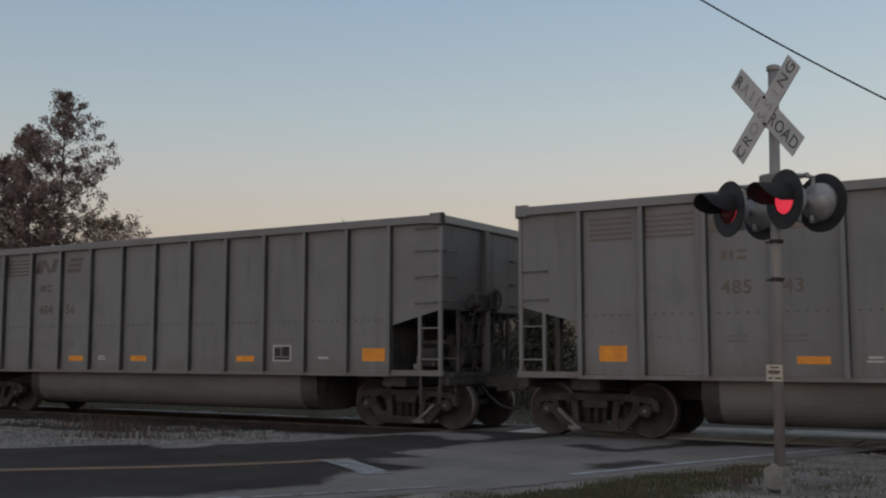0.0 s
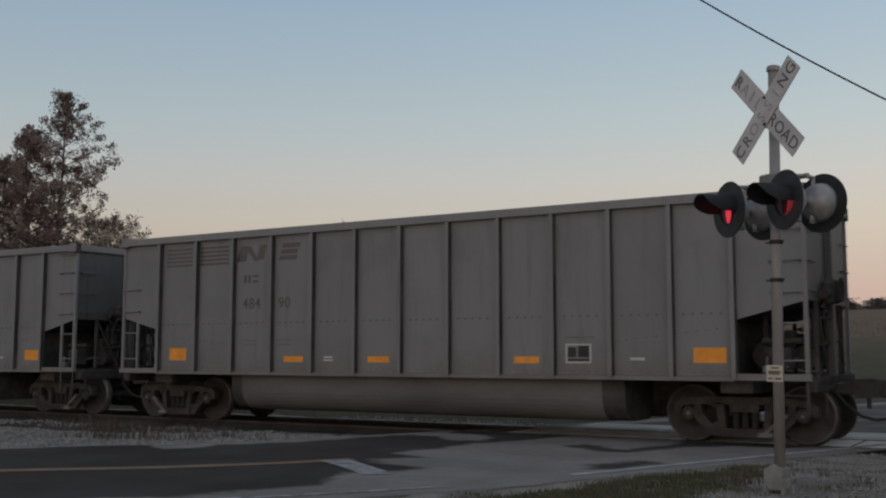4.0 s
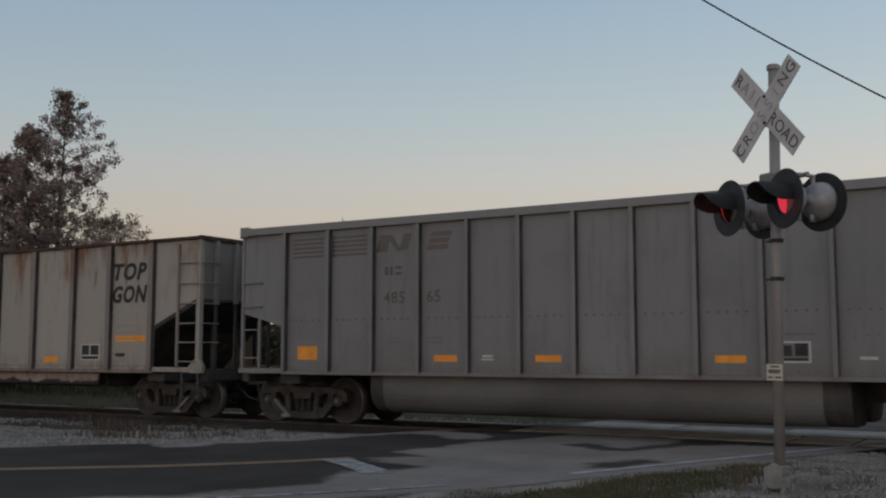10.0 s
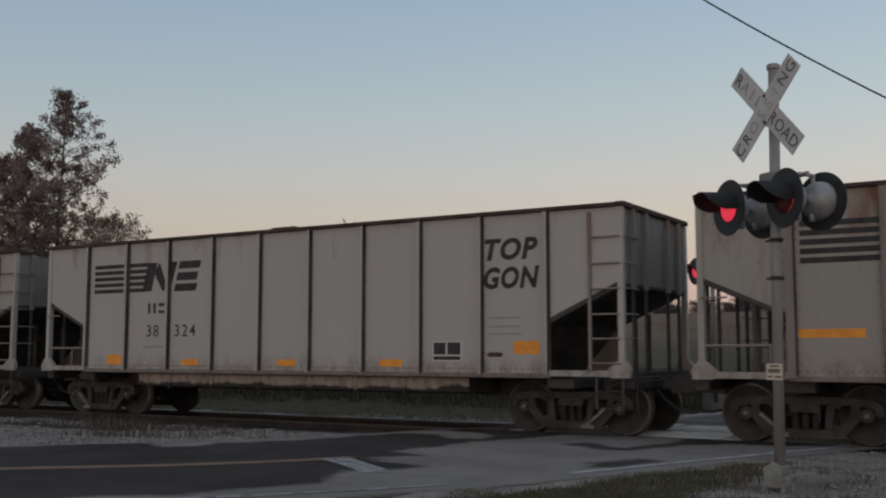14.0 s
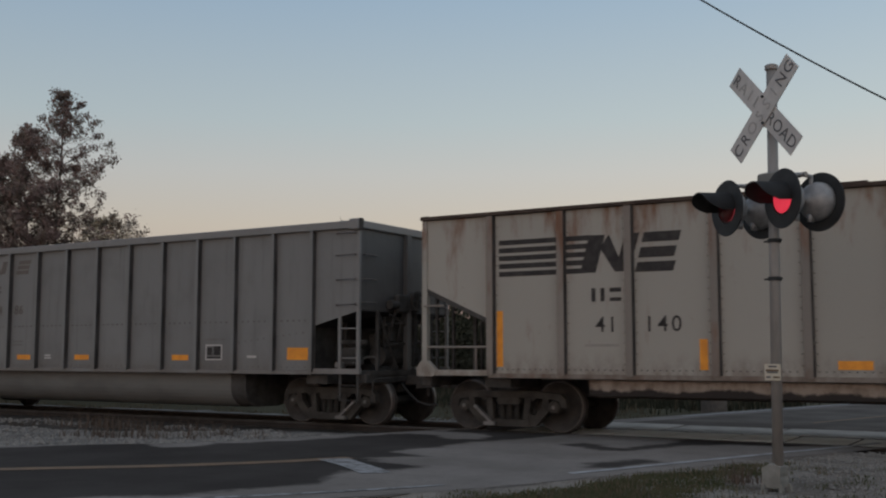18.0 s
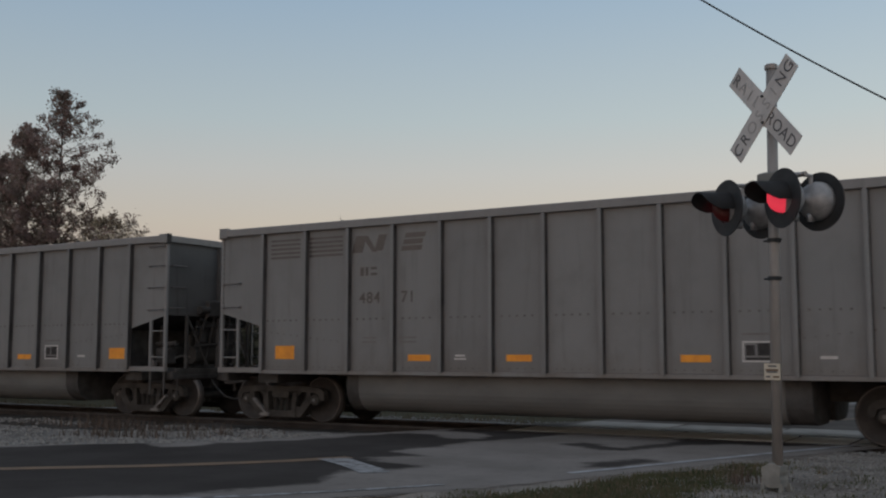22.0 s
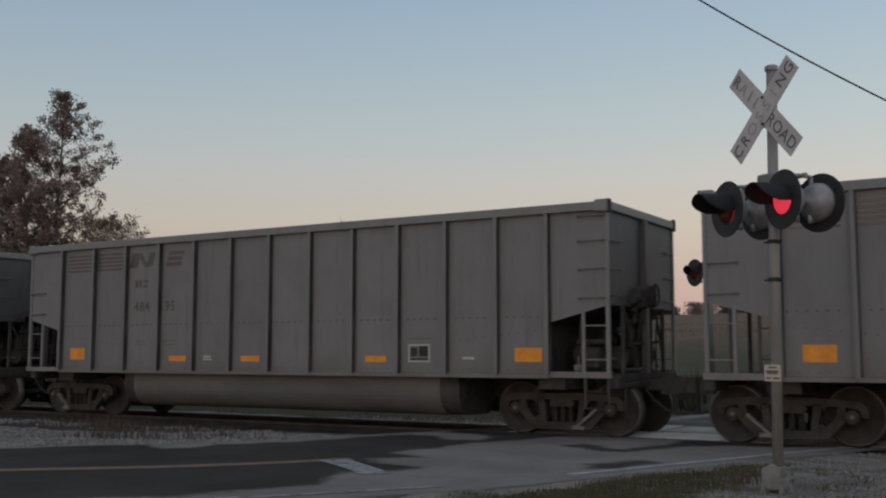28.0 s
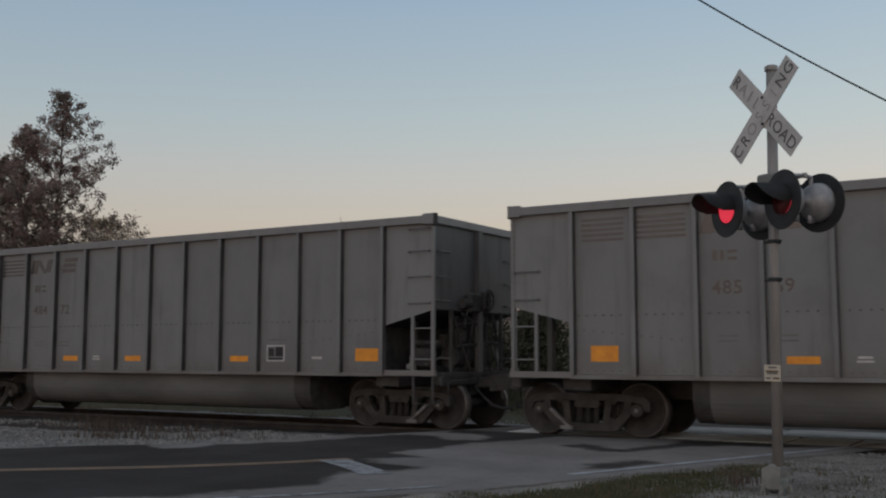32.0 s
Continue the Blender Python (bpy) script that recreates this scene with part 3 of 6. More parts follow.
def bath_gondola():
    """A long grey coal gondola with a rounded tub hung between its bogies."""
    car = empty("coal_gondola")
    P = M["car_grey"]
    bay = mesh_of("side_panel", (lambda b: (box(b, -0.5145, 0.5145, 0.0, 0.03, 1.06, 3.80), b)[1])(bmesh.new()), P)
    bm = bmesh.new()
    # a darker web and foot strip behind a face in car paint
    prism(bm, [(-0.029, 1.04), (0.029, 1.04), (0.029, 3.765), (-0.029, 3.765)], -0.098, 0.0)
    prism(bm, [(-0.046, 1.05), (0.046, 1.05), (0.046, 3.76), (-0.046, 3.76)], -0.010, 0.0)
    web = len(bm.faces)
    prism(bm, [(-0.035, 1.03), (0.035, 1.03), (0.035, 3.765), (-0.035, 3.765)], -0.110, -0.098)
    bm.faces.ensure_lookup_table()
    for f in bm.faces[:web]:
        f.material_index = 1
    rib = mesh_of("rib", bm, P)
    rib.materials.append(M["rib_web"])
    bm = bmesh.new()
    for x in np.arange(-6.05, 6.1, 0.147):
        if min(abs(x - r) for r in RIBS) > 0.08:
            box(bm, x - 0.014, x + 0.014, -0.012, 0.0, 2.012, 2.040)
            box(bm, x - 0.009, x + 0.009, -0.008, 0.0, 1.112, 1.130)
    for s in (-1, 1):
        for i in range(11):
            x, z = s * (4.3 + i * 0.165), 1.60 + 0.018 * i
            if min(abs(x - r) for r in RIBS) > 0.08:
                box(bm, x - 0.010, x + 0.010, -0.009, 0.0, z, z + 0.02)
    for i in range(17):
        for s in (-1, 1):
            z = 2.2 + i * 0.1
            box(bm, s * 7.25 - 0.011, s * 7.25 + 0.011, -0.011, 0, z, z + 0.022)
    rivets = mesh_of("rivet_strip", bm, M["rivet"])
    bm = bmesh.new()
    extrude_x(bm, [(0.0, 3.765), (-0.085, 3.772), (-0.085, 3.90), (-0.07, 3.915), (0.09, 3.915), (0.09, 3.765)], -7.30, 7.30)
    for s in (-1, 1):
        box(bm, s * 7.21 - 0.11, s * 7.21 + 0.11, -0.095, 0.02, 3.74, 3.945, 0.012)
    chord = mesh_of("top_chord", bm, M["chord_grey"])
    bm = bmesh.new()
    box(bm, -6.20, 6.20, -0.05, 0.04, 0.985, 1.055)
    sill = mesh_of("side_sill", bm, M["chord_grey"])
    bm = bmesh.new()
    box(bm, 6.16, 7.33, -0.045, 0.04, 1.00, 1.10)
    step = mesh_of("end_sill_beam", bm, M["chord_grey"])
    bm = bmesh.new()
    prism(bm, [(6.14, 1.90), (7.30, 2.20), (7.30, 3.80), (6.14, 3.80)], 0.0, 0.03)
    corner = mesh_of("end_panel", bm, P)
    bm = bmesh.new()
    prism(bm, [(6.13, 1.05), (6.19, 1.05), (6.19, 1.92), (6.13, 1.92)], -0.02, 0.05)
    stile0 = mesh_of("cage_post", bm, M["rib_grey"])
    bm = bmesh.new()
    box(bm, 6.81, 6.865, -0.01, 0.04, 1.08, 2.09)
    stile1 = mesh_of("ladder_stile", bm, M["chord_grey"])
    bm = bmesh.new()
    box(bm, 7.245, 7.305, -0.02, 0.045, 1.05, 3.78)
    post = mesh_of("corner_post", bm, M["chord_grey"])
    rung = {}
    for z in (1.86, 1.30):
        rung[z] = mesh_of("ladder_rung", (lambda b, zz=z: (bar(b, (6.84, 0.0, zz), (7.27, 0.0, zz), 0.014, 6), b)[1])(bmesh.new()), M["chord_grey"])
    grabs = [mesh_of("grab_iron", grab_iron(6.78, 7.22, -0.002, z), M["rib_grey"]) for z in (3.69, 3.27, 2.80, 2.32)]

    stirrup = sill_step(6.86, 7.27, 0.0, 1.02, 0.50)
    # both sides, the far one turned half round
    for side in (0, 1):
        m0 = pose(0, -HALF, 0) if side == 0 else pose(0, HALF, 0, 0, 0, 180)
        put("sill_step", stirrup, car, m0)
        for i in range(12):
            put("side_panel", bay, car, m0 @ pose(RIBS[i] + 0.5145, 0, 0))
        for x in RIBS:
            put("rib", rib, car, m0 @ pose(x + (0.08 if abs(x) < 6 else 0.03), 0, 0))
        put("top_chord", chord, car, m0)
        put("side_sill", sill, car, m0)
        tagged(put("rivet_strip", rivets, car, m0), kind="stuff")
        for k, me in (("end_panel", corner), ("cage_post", stile0), ("ladder_stile", stile1), ("corner_post", post), ("end_sill_beam", step)):
            put(k, me, car, m0)
            put(k, mirror_mesh(me), car, m0)
        for z, me in rung.items():
            put("ladder_rung", me, car, m0)
            put("ladder_rung", mirror_mesh(me), car, m0)
        for i, me in enumerate(grabs):
            put("grab_iron", me, car, m0)
            if i > 1:
                put("grab_iron", mirror_mesh(me), car, m0)

    # inner floor and slope sheets
    bm = bmesh.new()
    W = HALF - 0.032
    box(bm, -6.05, 6.05, -W, W, 0.98, 1.04)
    for s in (-1, 1):
        prism(bm, [(s * 6.05, 1.0), (s * 6.10, 1.0), (s * 6.12, 1.90), (s * 7.28, 2.20), (s * 7.26, 2.25), (s * 6.05, 1.96)], -W, W)
    # the shade under the slope sheets is put into their dark colour
    part("floor_sheet", bm, M["soot_and_shade"], car)
    bm = bmesh.new()
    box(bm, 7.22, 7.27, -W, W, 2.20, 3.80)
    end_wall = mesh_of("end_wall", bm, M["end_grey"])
    bm = bmesh.new()
    box(bm, 7.19, 7.335, -HALF - 0.02, HALF + 0.02, 3.768, 3.918, 0.015)
    end_chord = mesh_of("end_chord", bm, M["chord_grey"])
    bm = bmesh.new()
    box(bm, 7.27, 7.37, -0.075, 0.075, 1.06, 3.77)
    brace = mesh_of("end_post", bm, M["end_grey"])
    # dark block added in place of the dark gap between the chord ends
    bm = bmesh.new()
    box(bm, 7.29, 7.345, -0.05, 0.055, 3.73, 3.952)
    gap_block = mesh_of("corner_cap", bm, M["soot_and_shade"])
    bm = bmesh.new()
    bar(bm, (7.34, 0, 0), (7.34, 0.40, 0), 0.0125, 6)
    bar(bm, (7.27, 0.01, 0), (7.34, 0.01, 0), 0.0125, 6)
    bar(bm, (7.27, 0.39, 0), (7.34, 0.39, 0), 0.0125, 6)
    end_grab = mesh_of("end_grab_iron", bm, M["rib_grey"])
    bm = bmesh.new()
    box(bm, 6.9, 7.40, -1.40, 1.40, 0.98, 1.06)
    box(bm, 7.2, 7.38, -1.50, 1.50, 0.82, 1.0, 0.02)
    platform = mesh_of("end_platform", bm, M["soot_and_shade"])
    bm = bmesh.new()
    box(bm, 7.26, 7.32, -0.03, 0.03, 1.06, 2.22)
    slope_brace = mesh_of("slope_brace", bm, M["soot_and_shade"])
    bm = bmesh.new()
    box(bm, 6.50, 6.56, -0.03, 0.03, 1.06, 2.0)
    inner_brace = mesh_of("slope_brace", bm, M["soot_and_shade"])
    for s in (0, 180):
        m0 = pose(0, 0, 0, 0, 0, s)
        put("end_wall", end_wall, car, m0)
        put("end_chord", end_chord, car, m0)
        put("end_platform", platform, car, m0)
        for y in (-1.0, 0.95) if s == 0 else (-0.95,):
            put("slope_brace", slope_brace, car, m0 @ pose(0, y, 0))
            if s == 0:
                put("slope_brace", inner_brace, car, m0 @ pose(0, y, 0))
        put("cut_lever", CUT_LEVER, car, m0 @ pose(7.33, 0, 0), "bent uncoupling lever")
        for y in (-HALF, HALF):
            put("corner_cap", gap_block, car, m0 @ pose(0, y, 0))
        for y in (0.0,):
            put("end_post", brace, car, m0 @ pose(0, y, 0))
        for z in (3.27, 2.80, 2.36):
            for y in (-1.50, 1.10):
                put("end_grab_iron", end_grab, car, m0 @ pose(0, y, z))
        put("coupler", COUPLER, car, m0 @ pose(7.30, 0, 0))
        put("air_hose", HOSE, car, m0 @ pose(7.30, 0, 0))
    # hand brake and air gear on the leading end
    bm = bmesh.new()
    lathe(bm, [(0.170, -0.014), (0.205, -0.014), (0.205, 0.014), (0.170, 0.014), (0.170, -0.014)], 18)
    for a in range(4):
        bar(bm, (0, 0, 0), (0.19 * math.cos(a * 1.571), 0, 0.19 * math.sin(a * 1.571)), 0.016, 6)
    part("brake_wheel", bm, M["soot_and_shade"], car, "dark hand brake wheel", pose(7.46, 0.16, 2.44, 0, 0, 90))
    bm = bmesh.new()
    box(bm, 7.27, 7.42, 0.02, 0.34, 2.22, 2.60, 0.03)
    strut(bm, (7.33, 0.3, 2.2), (7.33, 0.2, 1.06), 0.03, 0.03)
    part("brake_box", bm, M["soot_and_shade"], car)
    # rods, pipes and valves crowded round the hand brake
    bm = bmesh.new()
    box(bm, 7.27, 7.40, -0.46, -0.02, 2.18, 2.56, 0.04)
    bar(bm, (7.34, -0.68, 2.34), (7.34, -0.40, 2.34), 0.09, 10)
    part("brake_gear_case", bm, M["soot_and_shade"], car)
    bm = bmesh.new()
    bar(bm, (7.30, -0.75, 1.95), (7.30, 0.75, 2.05), 0.022, 6)
    bar(bm, (7.34, 0.52, 2.2), (7.34, 0.42, 1.06), 0.018, 6)
    bar(bm, (7.34, -0.2, 2.2), (7.20, -0.35, 1.06), 0.018, 6)
    part("brake_rod", bm, M["soot_and_shade"], car)
    bm = bmesh.new()
    bar(bm, (6.75, -0.25, 1.62), (6.75, 0.62, 1.62), 0.12, 12)
    box(bm, 6.66, 6.84, -0.42, -0.22, 1.48, 1.78, 0.03)
    part("brake_cylinder", bm, M["soot_and_shade"], car)
    bm = bmesh.new()
    pts = [(6.9, -1.25, 1.20), (6.9, -0.8, 1.32), (7.05, -0.55, 1.30), (7.05, -0.3, 1.75), (6.8, 0.0, 1.8), (6.8, 0.5, 1.85), (7.1, 0.9, 1.6), (7.1, 1.2, 1.15)]
    for a, b in zip(pts, pts[1:]):
        bar(bm, a, b, 0.024, 7)
    part("air_pipe", bm, M["light_steel"], car)
    bm = bmesh.new()
    box(bm, 6.55, 6.72, -1.40, -1.28, 1.10, 1.22, 0.02)
    bar(bm, (6.62, -1.34, 1.2), (6.62, -1.34, 1.36), 0.02, 6)
    part("release_valve", bm, M["light_steel"], car)
    bm = bmesh.new()
    bar(bm, (6.45, -0.75, 1.38), (6.45, 0.55, 1.38), 0.21, 14)
    part("air_reservoir", bm, M["soot_and_shade"], car)
    bm = bmesh.new()
    box(bm, 6.6, 6.95, -1.25, -0.95, 1.15, 1.5, 0.03)
    bar(bm, (6.5, -1.1, 1.6), (7.1, -1.1, 1.6), 0.05, 8)
    part("brake_valve", bm, M["soot_and_shade"], car)
    bm = bmesh.new()
    bar(bm, (7.02, -0.62, 1.34), (7.02, 0.70, 1.34), 0.20, 14)
    part("air_reservoir", bm, M["soot_and_shade"], car)
    bm = bmesh.new()
    box(bm, 7.10, 7.16, -0.55, 0.62, 1.50, 2.12)
    for y in (-0.5, -0.1, 0.35):
        box(bm, 7.16, 7.25, y, y + 0.16, 1.62, 1.98, 0.02)
    part("brake_gear_plate", bm, M["soot_and_shade"], car)
    bm = bmesh.new()
    for y0, z0, y1, z1 in ((-0.95, 2.1, -0.35, 1.1), (-0.6, 2.15, 0.1, 1.9), (-0.75, 1.55, 0.8, 1.62), (0.6, 2.1, 0.95, 1.2), (-0.3, 2.5, -0.55, 1.9)):
        bar(bm, (7.30, y0, z0), (7.31, y1, z1), 0.026, 6)
    part("brake_linkage", bm, M["soot_and_shade"], car)
    # the tub, in two troughs, and the centre sill
    for s in (1, -1):
        bm = bmesh.new()
        extrude_x(bm, [(s * y, z) for y, z in tub_outline()], -3.92, 3.95)
        part("tub", bm, M["tub_grey"], car, "rounded grey steel tub", smooth=False)
        # end sheets coloured dark for the shade on them
        bm = bmesh.new()
        extrude_x(bm, [(s * y, z * 0.97 + 0.02) for y, z in tub_outline()], 3.952, 4.35)
        part("tub_end", bm, M["soot_and_shade"], car)
        bm = bmesh.new()
        extrude_x(bm, [(s * y, z * 0.97 + 0.02) for y, z in tub_outline()], -4.20, -3.922)
        part("tub_end", bm, M["soot_and_shade"], car)
    bm = bmesh.new()
    box(bm, -7.2, 7.2, -0.13, 0.13, 0.62, 0.97)
    for s in (-1, 1):
        box(bm, s * 6.17 - 0.25, s * 6.17 + 0.25, -1.45, 1.45, 0.80, 0.979)
    part("centre_sill", bm, M["soot_and_shade"], car)
    add_bogie(car, -6.17, -1)
    add_bogie(car, 6.17, 1)
    add_wheelsets(car)
    # painted marks on both sides
    marks = [("stripe_mark", slab("stripe_mark", -5.98, -5.24, z, z + 0.045, M["mark_gloss"])) for z in (3.25, 3.335, 3.42, 3.505, 3.59)]
    marks += [("stripe_mark", slab("stripe_mark", -5.02, -4.20, z, z + 0.045, M["mark_gloss"])) for z in (3.25, 3.335, 3.42, 3.505, 3.59)]
    marks += [("emblem", slant("emblem", [para(-3.98, -3.74, 3.28, 3.60, 0.10), [(-3.70, 3.52), (-3.50, 3.28), (-3.40, 3.28), (-3.62, 3.60)], para(-3.46, -3.28, 3.30, 3.60, 0.10)], M["mark_gloss"])),
              ("emblem", slant("emblem", [para(-2.86, -2.42, 3.27, 3.36, 0.03), para(-2.82, -2.40, 3.39, 3.48, 0.03), para(-2.78, -2.34, 3.51, 3.60, 0.03)], M["mark_gloss"])),
              ("small_mark", slant("small_mark", [para(-3.78, -3.70, 2.84, 3.0, 0), para(-3.66, -3.60, 2.84, 3.0, 0), para(-3.54, -3.40, 2.84, 2.89, 0), para(-3.54, -3.40, 2.95, 3.0, 0)], M["mark_gloss"]))]
    for z in (1.66, 1.58):
        marks.append(("stencil_bar", slab("stencil_bar", -3.72, -3.42, z, z + 0.025, M["mark_faint"])))
        marks.append(("stencil_bar", slab("stencil_bar", -2.88, -2.52, z, z + 0.025, M["mark_faint"])))
    marks.append(("stencil_bar", slab("stencil_bar", 3.38, 3.90, 1.66, 1.69, M["mark_faint"])))
    marks += [("reflector", slab("reflector", *q, M["mark_orange"])) for q in ((-5.84, -5.36, 1.27, 1.53), (5.56, 6.08, 1.26, 1.50), (-2.70, -2.22, 1.245, 1.36), (-0.67, -0.19, 1.245, 1.36), (2.41, 2.89, 1.245, 1.36))]
    marks += [("white_tag", slab("white_tag", -1.72, -1.48, 1.27, 1.30, M["mark_white"])), ("white_tag", slab("white_tag", -1.70, -1.50, 1.325, 1.36, M["mark_white"])), ("white_tag", slab("white_tag", 4.52, 4.76, 1.30, 1.345, M["mark_white"]))]
    u = [para(3.38, 3.84, 1.25, 1.275, 0), para(3.38, 3.84, 1.545, 1.57, 0), para(3.38, 3.405, 1.275, 1.545, 0), para(3.815, 3.84, 1.275, 1.545, 0)]
    marks.append(("data_box_border", slant("data_box_border", u, M["mark_white"])))
    marks.append(("data_box", slant("data_box", [para(3.43, 3.57, 1.35, 1.51, 0), para(3.61, 3.80, 1.35, 1.535, 0), para(3.43, 3.80, 1.285, 1.32, 0)], M["mark_dark"])))
    for side in (0, 1):
        m0 = pose(0, -HALF - 0.0005, 0) if side == 0 else pose(0, HALF + 0.0005, 0, 0, 0, 180)
        for k, me in marks:
            put(k, me, car, m0)
    return car


TOP_RIBS = [-5.75 + 1.278 * i for i in range(10)]
LONG_RIBS = [-5.93, -4.58, -3.38, -1.98, -0.60, 0.66, 2.01, 3.38, 4.60, 5.93]
TOP_AXLES = (-6.80, -5.02, 5.02, 6.80)


def flat_gondola(paint, marks_of, ribs=TOP_RIBS, wide=1.0):
    """A beige coal gondola rebuilt from a hopper: straight side sill, open end cages, long ladders."""
    car = empty("hopper_gondola")
    P, R = M[paint], M["top_rib"]
    slim = ribs[-1] < 5.8
    e = ribs[-1] - 5.75          # the long cars stand out further at the ends
    far = e + (0.07 if e > 0.1 else 0.03)
    out_by = pose(far, 0, 0)
    bays = []
    for a, b in zip(ribs, ribs[1:]):
        bm = bmesh.new()
        box(bm, a - (a + b) / 2, b - (a + b) / 2, 0.0, 0.03, 1.04, 3.80)
        bays.append(((a + b) / 2, mesh_of("side_panel", bm, P)))
    bm = bmesh.new()
    a, b = 0.065 * wide, (0.028 if slim else 0.04 * wide)
    # web and foot strip take the second, darker material
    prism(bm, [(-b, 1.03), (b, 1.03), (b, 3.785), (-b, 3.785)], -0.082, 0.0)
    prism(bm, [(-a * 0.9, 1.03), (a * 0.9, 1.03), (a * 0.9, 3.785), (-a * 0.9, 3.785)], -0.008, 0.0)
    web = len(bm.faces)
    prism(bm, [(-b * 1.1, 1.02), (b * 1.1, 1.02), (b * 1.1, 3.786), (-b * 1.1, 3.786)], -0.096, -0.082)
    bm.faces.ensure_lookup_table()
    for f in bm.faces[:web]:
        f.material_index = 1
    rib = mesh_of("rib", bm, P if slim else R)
    rib.materials.append(M["rib_web"])
    bm = bmesh.new()
    extrude_x(bm, [(0.0, 3.79), (-0.07, 3.80), (-0.07, 3.86), (0.08, 3.875), (0.08, 3.79)], -7.12 - far, 7.12 + far)
    box(bm, -0.3, 0.3, -0.075, 0.05, 3.80, 3.885)
    chord = mesh_of("top_chord", bm, M["top_chord"])
    bm = bmesh.new()
    box(bm, -5.80 - e, 5.80 + e, -0.045, 0.03, 0.97, 1.045)
    for x in np.arange(-5.7, 5.75, 0.12):
        box(bm, x - 0.012, x + 0.012, -0.056, -0.045, 1.0, 1.024)
    sill = mesh_of("side_sill", bm, R)
    bm = bmesh.new()
    box(bm, -4.15, 4.15, 0.10, 0.14, 0.70, 0.975)
    under = mesh_of("sill_plate", bm, M["top_sill"])
    bm = bmesh.new()
    for x in np.arange(-5.65 - e, 5.7 + e, 0.105):
        if min(abs(x - r) for r in ribs) > 0.09:
            box(bm, x - 0.011, x + 0.011, -0.009, 0.0, 1.105, 1.127)
    for x in ribs:
        for z in np.arange(1.2, 3.75, 0.17):
            for dx in (-0.075, 0.075):
                box(bm, x + dx * wide - 0.009, x + dx * wide + 0.009, -0.009, 0.0, z, z + 0.018)
    rivets = mesh_of("rivet_strip", bm, M["rivet"])
    bm = bmesh.new()
    box(bm, -0.035, 0.035, 0.07, 0.10, 0.64, 0.97)
    hanger = mesh_of("sill_hanger", bm, M["top_sill"])
    bm = bmesh.new()
    prism(bm, [(5.75 + e, 1.88), (7.02 + far, 2.48), (7.08 + far, 2.60), (7.08 + far, 3.80), (5.75 + e, 3.80)], 0.0, 0.03)
    corner = mesh_of("end_panel", bm, P)
    bm = bmesh.new()
    prism(bm, [(5.75 + e, 1.88), (7.02 + far, 2.48), (7.02 + far, 2.56), (5.75 + e, 1.96)], -0.006, 0.0)
    lip = mesh_of("slope_edge", bm, M["soot_and_shade"])
    stirrup = sill_step(6.60 + far, 7.06 + far, 0.0, 1.0, 0.48)
    end_rungs = []
    for z in (1.62, 2.02, 2.44, 2.86, 3.30):
        bm = bmesh.new()
        bar(bm, (7.16 + far, 0.03, z), (7.16 + far, 0.50, z), 0.014, 6)
        bar(bm, (7.08 + far, 0.03, z), (7.16 + far, 0.03, z), 0.014, 6)
        bar(bm, (7.08 + far, 0.50, z), (7.16 + far, 0.50, z), 0.014, 6)
        end_rungs.append(mesh_of("end_rung", bm, R))
    bm = bmesh.new()
    box(bm, 7.00, 7.10, -0.03, 0.08, 1.02, 3.79)
    prism(bm, [(6.86, 0.98), (7.20, 0.98), (7.22, 1.12), (7.12, 1.26), (6.98, 1.26), (6.80, 1.10)], -0.04, 0.05)
    post = mesh_of("corner_post", bm, P)
    post.transform(out_by)
    bm = bmesh.new()
    box(bm, 5.70 + e, 7.05 + far, -0.03, 0.03, 1.00, 1.10)
    beam = mesh_of("end_sill_beam", bm, P)
    bm = bmesh.new()
    box(bm, 6.52 - far + e, 6.57 - far + e, -0.06, -0.01, 1.08, 3.72)
    stile = mesh_of("ladder_stile", bm, R)
    stile.transform(out_by)
    rungs = []
    for z in (1.22, 1.62, 2.02, 2.44, 2.86, 3.30):
        bm = bmesh.new()
        bar(bm, (6.55 - far + e, -0.05, z), (7.05, -0.05, z), 0.016, 6)
        rungs.append(mesh_of("ladder_rung", bm, R))
        rungs[-1].transform(out_by)
    bm = bmesh.new()
    bar(bm, (5.80 + e, 0, 1.50), (7.05 + far, 0, 1.50), 0.022, 6)
    bar(bm, (6.25, 0, 1.08), (6.25, 0, 1.50), 0.018, 6)
    rail = mesh_of("cage_rail", bm, R)
    for side in (0, 1):
        m0 = pose(0, -HALF, 0) if side == 0 else pose(0, HALF, 0, 0, 0, 180)
        for x, bay in bays:
            put("side_panel", bay, car, m0 @ pose(x, 0, 0))
        for x in ribs:
            put("rib", rib, car, m0 @ pose(x, 0, 0))
        for k, me in (("top_chord", chord), ("side_sill", sill), ("sill_plate", under), ("ladder_stile", stile)):
            put(k, me, car, m0)
        for k, me in (("end_panel", corner), ("corner_post", post), ("end_sill_beam", beam), ("slope_edge", lip)):
            put(k, me, car, m0)
            put(k, mirror_mesh(me), car, m0)
        put("cage_rail", mirror_mesh(rail) if side == 0 else rail, car, m0)
        put("sill_step", stirrup, car, m0)
        for me in end_rungs:
            put("end_rung", me, car, m0)
        tagged(put("rivet_strip", rivets, car, m0), kind="stuff")
        for me in rungs:
            put("ladder_rung", me, car, m0)
        for x in (-3.2, -2.0, -0.7, 0.6, 1.7, 2.8) if e < 0.1 else ():
            put("sill_hanger", hanger, car, m0 @ pose(x, 0, 0))
        for k, me in marks_of:
            put(k, me, car, m0 @ pose(0, -0.0005, 0))
    W = HALF - 0.032
    bm = bmesh.new()
    box(bm, -5.0, 5.0, -W, W, 0.95, 1.02)
